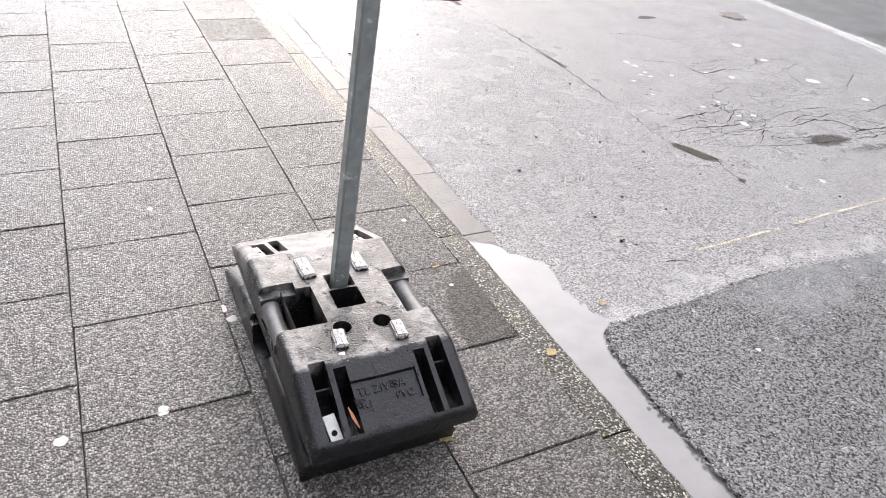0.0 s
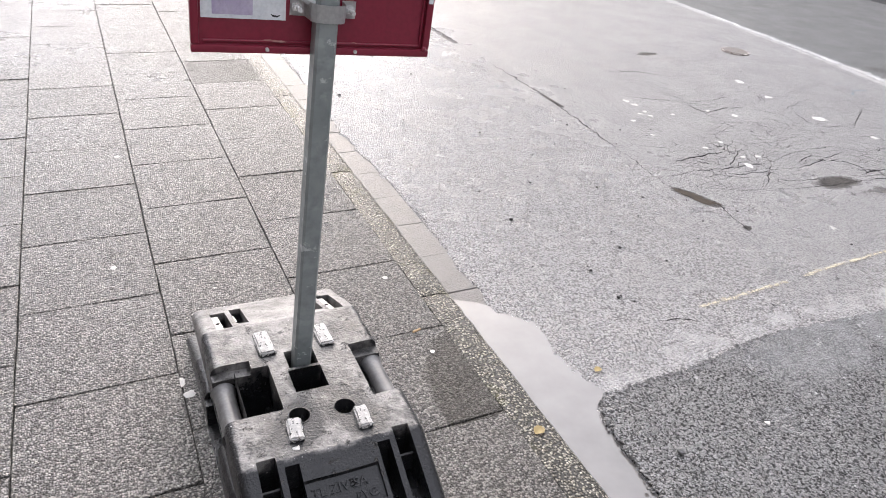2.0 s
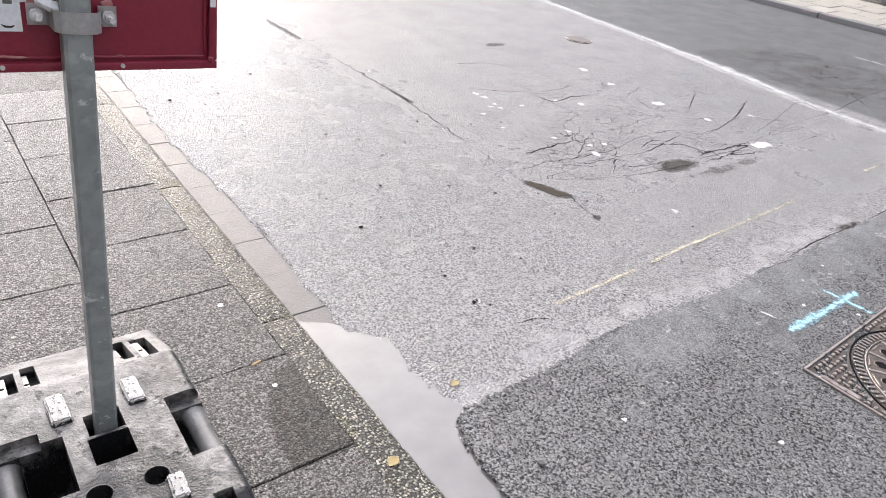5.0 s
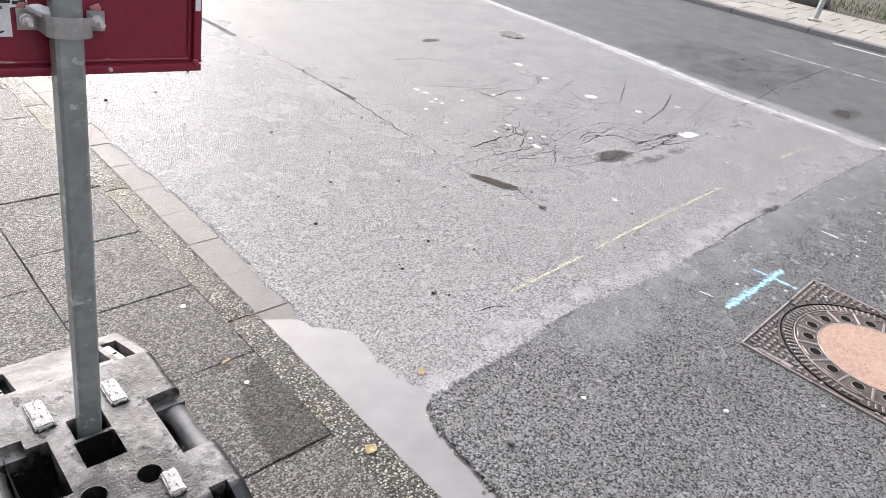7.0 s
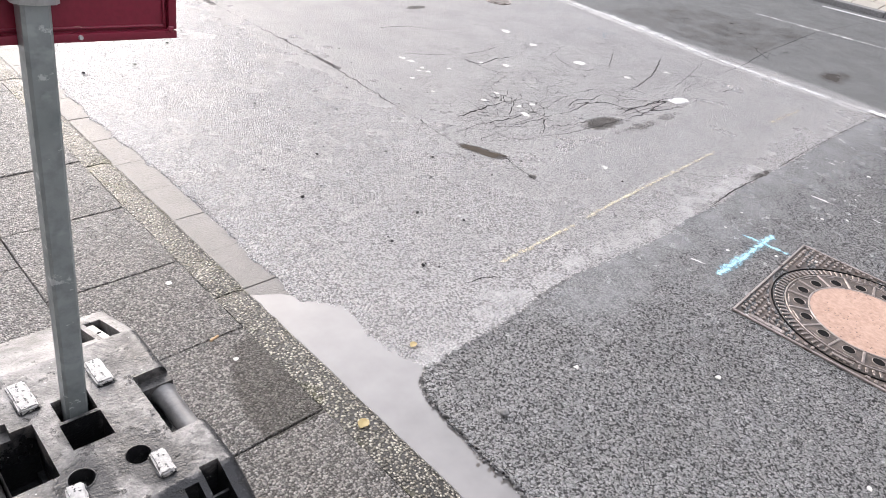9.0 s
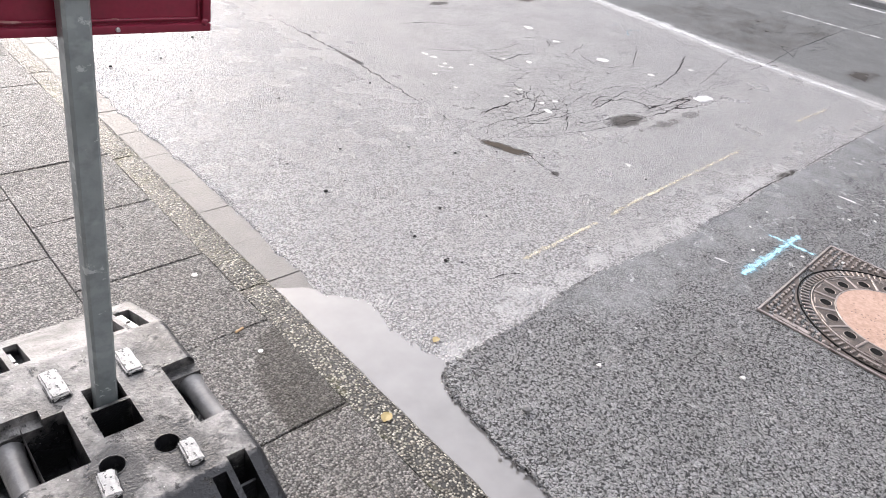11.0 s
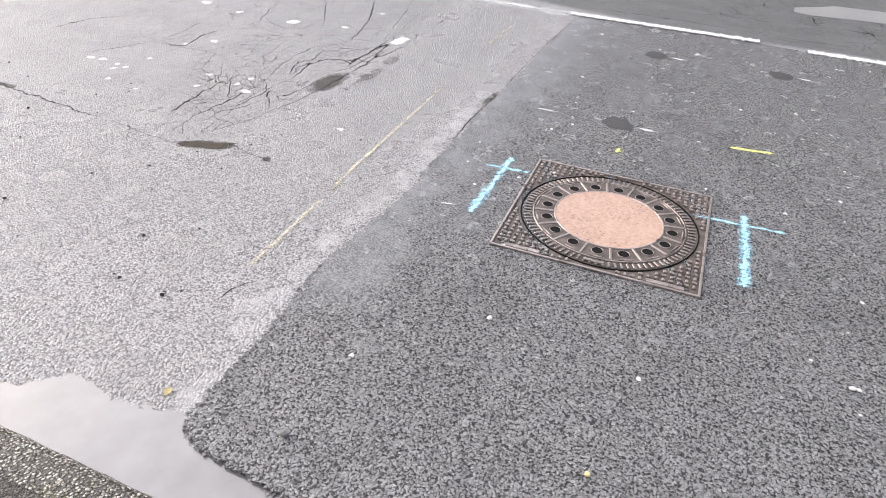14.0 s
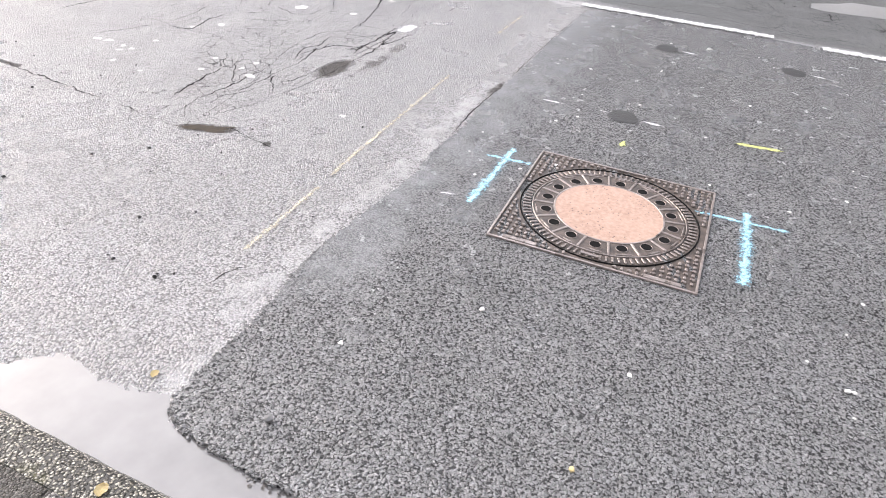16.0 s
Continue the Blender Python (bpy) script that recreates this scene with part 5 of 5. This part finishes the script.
# round filled cores with survey flecks
for i, (x, y, r) in enumerate(((5.25, 0.777, 0.065), (5.31, 0.012, 0.065), (4.02, 0.755, 0.07), (4.1, -0.765, 0.065))):
    core = thing("core_hole", None, None, "small round core hole filled with dark asphalt", "core hole", pose(x, y, PZ - 0.001), group="core holes")
    part("plug", blob(r * 1.08, 50 + i, 0.03, 0.14, 22), M_PLUG, core)
    part("fleck", stroke([(0, -r - 0.02), (0.0, -r - 0.14)], 0.034, i), M_WHITE, core, "", pose(0, 0, 0.002))
    part("fleck", stroke([(0, r + 0.01), (0.01, r + 0.07)], 0.02, i + 9), M_WHITE, core, "", pose(0, 0, 0.002))
    part("fleck", stroke([(-r - 0.02, 0), (-r - 0.08, 0.0)], 0.03, i + 5), M_FADED, core, "", pose(0, 0, 0.002))
cover = thing("valve_cover", None, None, "small round iron cover flush in the asphalt", "cover", pose(5.2, 4.52, 0.003))
part("rim", cylinder(0.12, 0.008, 32), M_IRON, cover, smooth=30)
part("lid", cylinder(0.1, 0.004, 32, pose(0, 0, 0.005)), M_IRONDIRTSHADE, cover)

# ---- far side of the street ----
FAR = pose(9.70, 4.2, -0.042, 0, 0, 7.0)
far_pavement = tagged(new("far_pavement", mesh_of("far_pavement", box(2.3, 60, 0.16, 0, pose(1.25, 0, 0.005)), M_BED)), "far pavement of pale concrete slabs", "pavement", kind="structure")
far_pavement.matrix_basis = FAR
fk = mesh_of("kerb_stone", box(0.14, 0.99, 0.24, 0.012, pose(0.07, 0, -0.015), segments=2), M_STONE)
fs = mesh_of("slab", box(0.482, 0.298, 0.05, 0.004, pose(0, 0, -0.025)), M_FARSLAB)
for i in range(-8, 9):
    part("kerb_stone", fk, M_STONE, far_pavement, m=pose(0, i, 0.0))
for i in range(-22, 27):
    for j in range(4):
        part("slab", fs, M_FARSLAB, far_pavement, m=pose(0.387 + 0.492 * j, 0.308 * i + 0.15 * (j % 2), 0.105 + random.uniform(-0.003, 0.003)))
verge = tagged(new("verge", mesh_of("verge", box(14, 60, 0.2, 0, pose(9.4, 0, -0.01)), M_EARTH)), "soil verge behind the far pavement", "ground", kind="structure")
verge.matrix_basis = FAR

gb = bmesh.new()
rg = random.Random(5)
for i in range(9000):
    x, y = 2.45 + abs(rg.gauss(0, 1.4)), rg.uniform(-9, 9)
    a, hgt, w = rg.uniform(0, 6.28), rg.uniform(0.05, 0.13), 0.006
    c, s = math.cos(a), math.sin(a)
    lx, ly = rg.uniform(-0.05, 0.05), rg.uniform(-0.05, 0.05)
    v = [gb.verts.new(p) for p in ((x - c * w, y - s * w, 0.08), (x + c * w, y + s * w, 0.08), (x + lx, y + ly, 0.08 + hgt))]
    gb.faces.new(v)
grass = thing("grass", gb, M_GRASS, "short green grass on the verge", "grass", FAR, kind="stuff")

far_post = thing("bollard_post", None, None, "grey metal post on the far pavement", "post", pose(10.52, 3.96, 0.063, 0, 7, 0))
part("pole", cylinder(0.038, 1.1, 16, pose(0, 0, 0.55)), M_GALV, far_post, smooth=40)
part("base_ring", cylinder(0.1, 0.02, 20, pose(0, 0, 0.01), bevel=0.004), M_GUM, far_post, smooth=40)
boulder = bmesh.new()
bmesh.ops.create_icosphere(boulder, subdivisions=3, radius=0.34)
for v in boulder.verts:
    v.co *= 1 + 0.25 * noise.noise(v.co * 3)
    v.co.z *= 0.7
thing("boulder", boulder, M_STONE, "grey boulder lying at the grass edge", "stone", pose(12.1, 4.75, 0.18), smooth=40)

# plain walls added out of view to close the street and dim sky reflections
def unseen_wall(name, m, length, height):
    w = box(length, 0.4, height, 0, pose(0, 0, height / 2))
    ob = tagged(new(name, mesh_of(name, w, M_WALL)), "plain grey unseen wall added to close the street and shape reflections", "wall", kind="structure")
    ob.matrix_basis = m
    return ob


unseen_wall("wall_east", pose(21, -20, -0.1, 0, 0, 97), 46, 19)
unseen_wall("wall_north_east", pose(23, 24, -0.1, 0, 0, 97), 42, 9)
unseen_wall("wall_west", pose(-3.6, -6, -0.1, 0, 0, 90.86), 30, 9)
unseen_wall("wall_south", pose(6, -28, -0.1, 0, 0, 0), 34, 12)

# ---- litter and grit ----
GUMS = [(0.333, 1.751, 0.015), (0.357, 1.697, 0.012), (0.13, 1.40, 0.016), (0.185, 1.414, 0.013), (-0.10, 1.374, 0.012), (0.206, 2.387, 0.010), (1.061, 1.654, 0.008), (0.177, 2.144, 0.009), (0.5, 2.177, 0.009), (0.27, 3.29, 0.011), (0.815, 3.14, 0.01), (1.063, 2.073, 0.008)]
for i, (x, y, r) in enumerate(GUMS):
    thing("gum_spot", blob(r * 1.3, i, 0.09, 0.16, 15), M_GUM, "flattened pale chewing gum on a slab", "gum", pose(x, y, TOP - 0.0005), group="gum spots", smooth=60)
for i, (x, y, r) in enumerate(((1.568, 1.085, 0.0155), (2.256, 0.781, 0.011), (2.466, -0.294, 0.011), (2.489, -0.463, 0.012), (2.40, -0.41, 0.008), (1.806, 0.341, 0.009))):
    thing("pebble", pebble(r, i), (M_STONE, M_GUM, M_GUM, M_GUM, M_GUM, M_LEAF)[i], ("grey" if i == 0 else "pale") + " pebble on the dark asphalt", "stone", pose(x, y, PZ + r * 0.35), group="loose stones")


thing("dropping", blob(0.009, 40, 0.3, 0.4), M_GUM, "white bird dropping on the ballast block", "dropping", pose(FX - 0.075, FY - 0.232, FTOP - 0.001), smooth=60)


def leaf(x, y, zz, size, rz, seed):
    rg = random.Random(seed)
    bm = bmesh.new()
    n = 7
    rows = []
    for i in range(n):
        t = i / (n - 1)
        w = size * 0.42 * math.sin(math.pi * (0.08 + 0.88 * t)) ** 0.8
        rows.append([bm.verts.new(((t - 0.5) * size, s * w * (1 + rg.uniform(-0.15, 0.15)), abs(s) * 0.12 * size + 0.05 * size * math.sin(4 * t))) for s in (-1, 0, 1)])
    for a, b in zip(rows, rows[1:]):
        for j in (0, 1):
            bm.faces.new((a[j], b[j], b[j + 1], a[j + 1]))
    bmesh.ops.solidify(bm, geom=bm.faces[:], thickness=0.0006)
    return thing("leaf", bm, M_LEAF, "small yellowed fallen leaf", "leaf", pose(x, y, zz, 0, 0, rz), group="fallen leaves", smooth=60)


leaf(1.553, 1.455, 0.003, 0.028, 20, 1)
leaf(1.202, 1.256, TOP + 0.003, 0.036, 25, 2)
leaf(0.765, 1.07, TOP + 0.002, 0.04, 10, 3)
thing("cigarette_butt", cylinder(0.0038, 0.03, 10, pose(0, 0, 0, 90), bevel=0.0008), M_BUTT, "flattened tan cigarette butt in a joint", "litter", pose(1.052, 1.76, TOP + 0.003, 0, 0, -74), smooth=50)
thing("cigarette_butt", cylinder(0.0038, 0.026, 10, pose(0, 0, 0, 90), bevel=0.0008), M_BUTT, "tan cigarette butt beside the sign foot", "litter", pose(0.42, 0.95, TOP + 0.003, 0, 0, 20), smooth=50)
thing("copper_scrap", stroke([(0, 0.026), (0.003, 0.01), (0.012, -0.026)], 0.007, 4, 0.2, 0.006), M_COPPER, "rusty copper strip stuck in a slot", "litter", pose(FX - 0.094, FY - 0.36, FTOP - 0.075, 28))


def scatter(name, label, mat_, count, seed, area, size, zf, mk):
    rg = random.Random(seed)
    bm = bmesh.new()
    for i in range(count):
        x, y = rg.uniform(*area[0]), rg.uniform(*area[1])
        r = rg.uniform(*size) * (2.0 if rg.random() < 0.06 else 1)
        b = mk(r, rg.randint(0, 9999))
        b.transform(pose(x, y, zf(x, y), 0, 0, rg.uniform(0, 360)))
        merge(bm, b)
    return thing(name, bm, mat_, label, "grit", kind="stuff")


SPECKS = [(1.791, 4.047), (1.739, 3.569), (2.091, 3.317), (2.668, 3.318), (3.034, 3.899), (2.513, 2.424), (2.044, 2.696), (2.366, 2.275), (1.77, 2.398),
          (2.103, 2.065), (2.232, 1.922), (1.876, 1.952), (1.87, 1.767), (1.914, 1.728), (2.347, 2.573)]
for i, (x, y) in enumerate(SPECKS):
    thing("dark_pebble", pebble(0.0085 - 0.0025 * (i % 3 == 1), 60 + i), M_PIT, "small black pebble lying on the old asphalt", "stone", pose(x, y, 0.003), group="black pebbles")
CHIPS = [(4.55, 3.83), (4.5, 3.5), (4.52, 3.07), (4.61, 2.73), (5.03, 2.67), (3.11, 3.08), (3.31, 2.85), (3.38, 2.59), (3.44, 2.69), (3.54, 2.68), (3.33, 3.61), (3.34, 3.54), (3.33, 3.42), (3.27, 3.39), (3.14, 3.3), (3.49, 3.34), (3.92, 3.24), (3.79, 3.35), (3.24, 1.93), (3.32, 3.35), (3.47, 2.9)]
for i, (x, y) in enumerate(CHIPS):
    thing("paint_chip", blob((0.036, 0.026, 0.036, 0.024, 0.02, 0.013, 0.016, 0.026)[i] if i < 8 else 0.015 + 0.008 * (i in (10, 11, 16)), 90 + i, 0.04, 0.5), M_GUM, "small white fleck on the cracked asphalt", "paint chip", pose(x, y, 0.001, 0, 0, 37 * i), group="white flecks")
scatter("road_grit", "dark loose grit on the old asphalt", M_PIT, 70, 3, ((1.5, 3.2), (1.5, 5.5)), (0.003, 0.0065), lambda x, y: 0.002, pebble)
scatter("patch_flecks", "pale specks on the dark asphalt patch", M_GUM, 60, 4, ((1.6, 5.6), (-1.6, 1.3)), (0.004, 0.01), lambda x, y: PZ - 0.002, lambda r, s: blob(r, s, 0.3, 0.4))
scatter("pavement_grit", "small dark grit on the slabs", M_STONE, 60, 6, ((-0.6, 1.1), (0.9, 4.5)), (0.002, 0.005), lambda x, y: TOP + 0.001, pebble)

# broken stones along the torn edge of the patch
rg = random.Random(31)
eb = bmesh.new()
rim_line = [(1.405, 0.3), (1.414, 0.6), (1.42, 1.0), (1.43, 1.12), (1.438, 1.23), (1.46, 1.31), (1.5, 1.345), (1.53, 1.35), (1.64, 1.36), (1.82, 1.358), (1.99, 1.373), (2.13, 1.404), (2.38, 1.408)]
for (ax, ay), (bx, by) in zip(rim_line, rim_line[1:]):
    n = int(math.hypot(bx - ax, by - ay) / 0.0065)
    for i in range(n):
        t = i / n
        b = pebble(rg.uniform(0.003, 0.0075), rg.randint(0, 9999))
        b.transform(pose(ax + (bx - ax) * t + rg.gauss(0, 0.006), ay + (by - ay) * t + rg.gauss(0, 0.006), rg.uniform(-0.004, 0.006), rg.uniform(-40, 40), rg.uniform(-40, 40), rg.uniform(0, 360)))
        merge(eb, b)
thing("edge_stones", eb, M_STONE, "broken asphalt stones along the patch edge", "grit", kind="stuff")
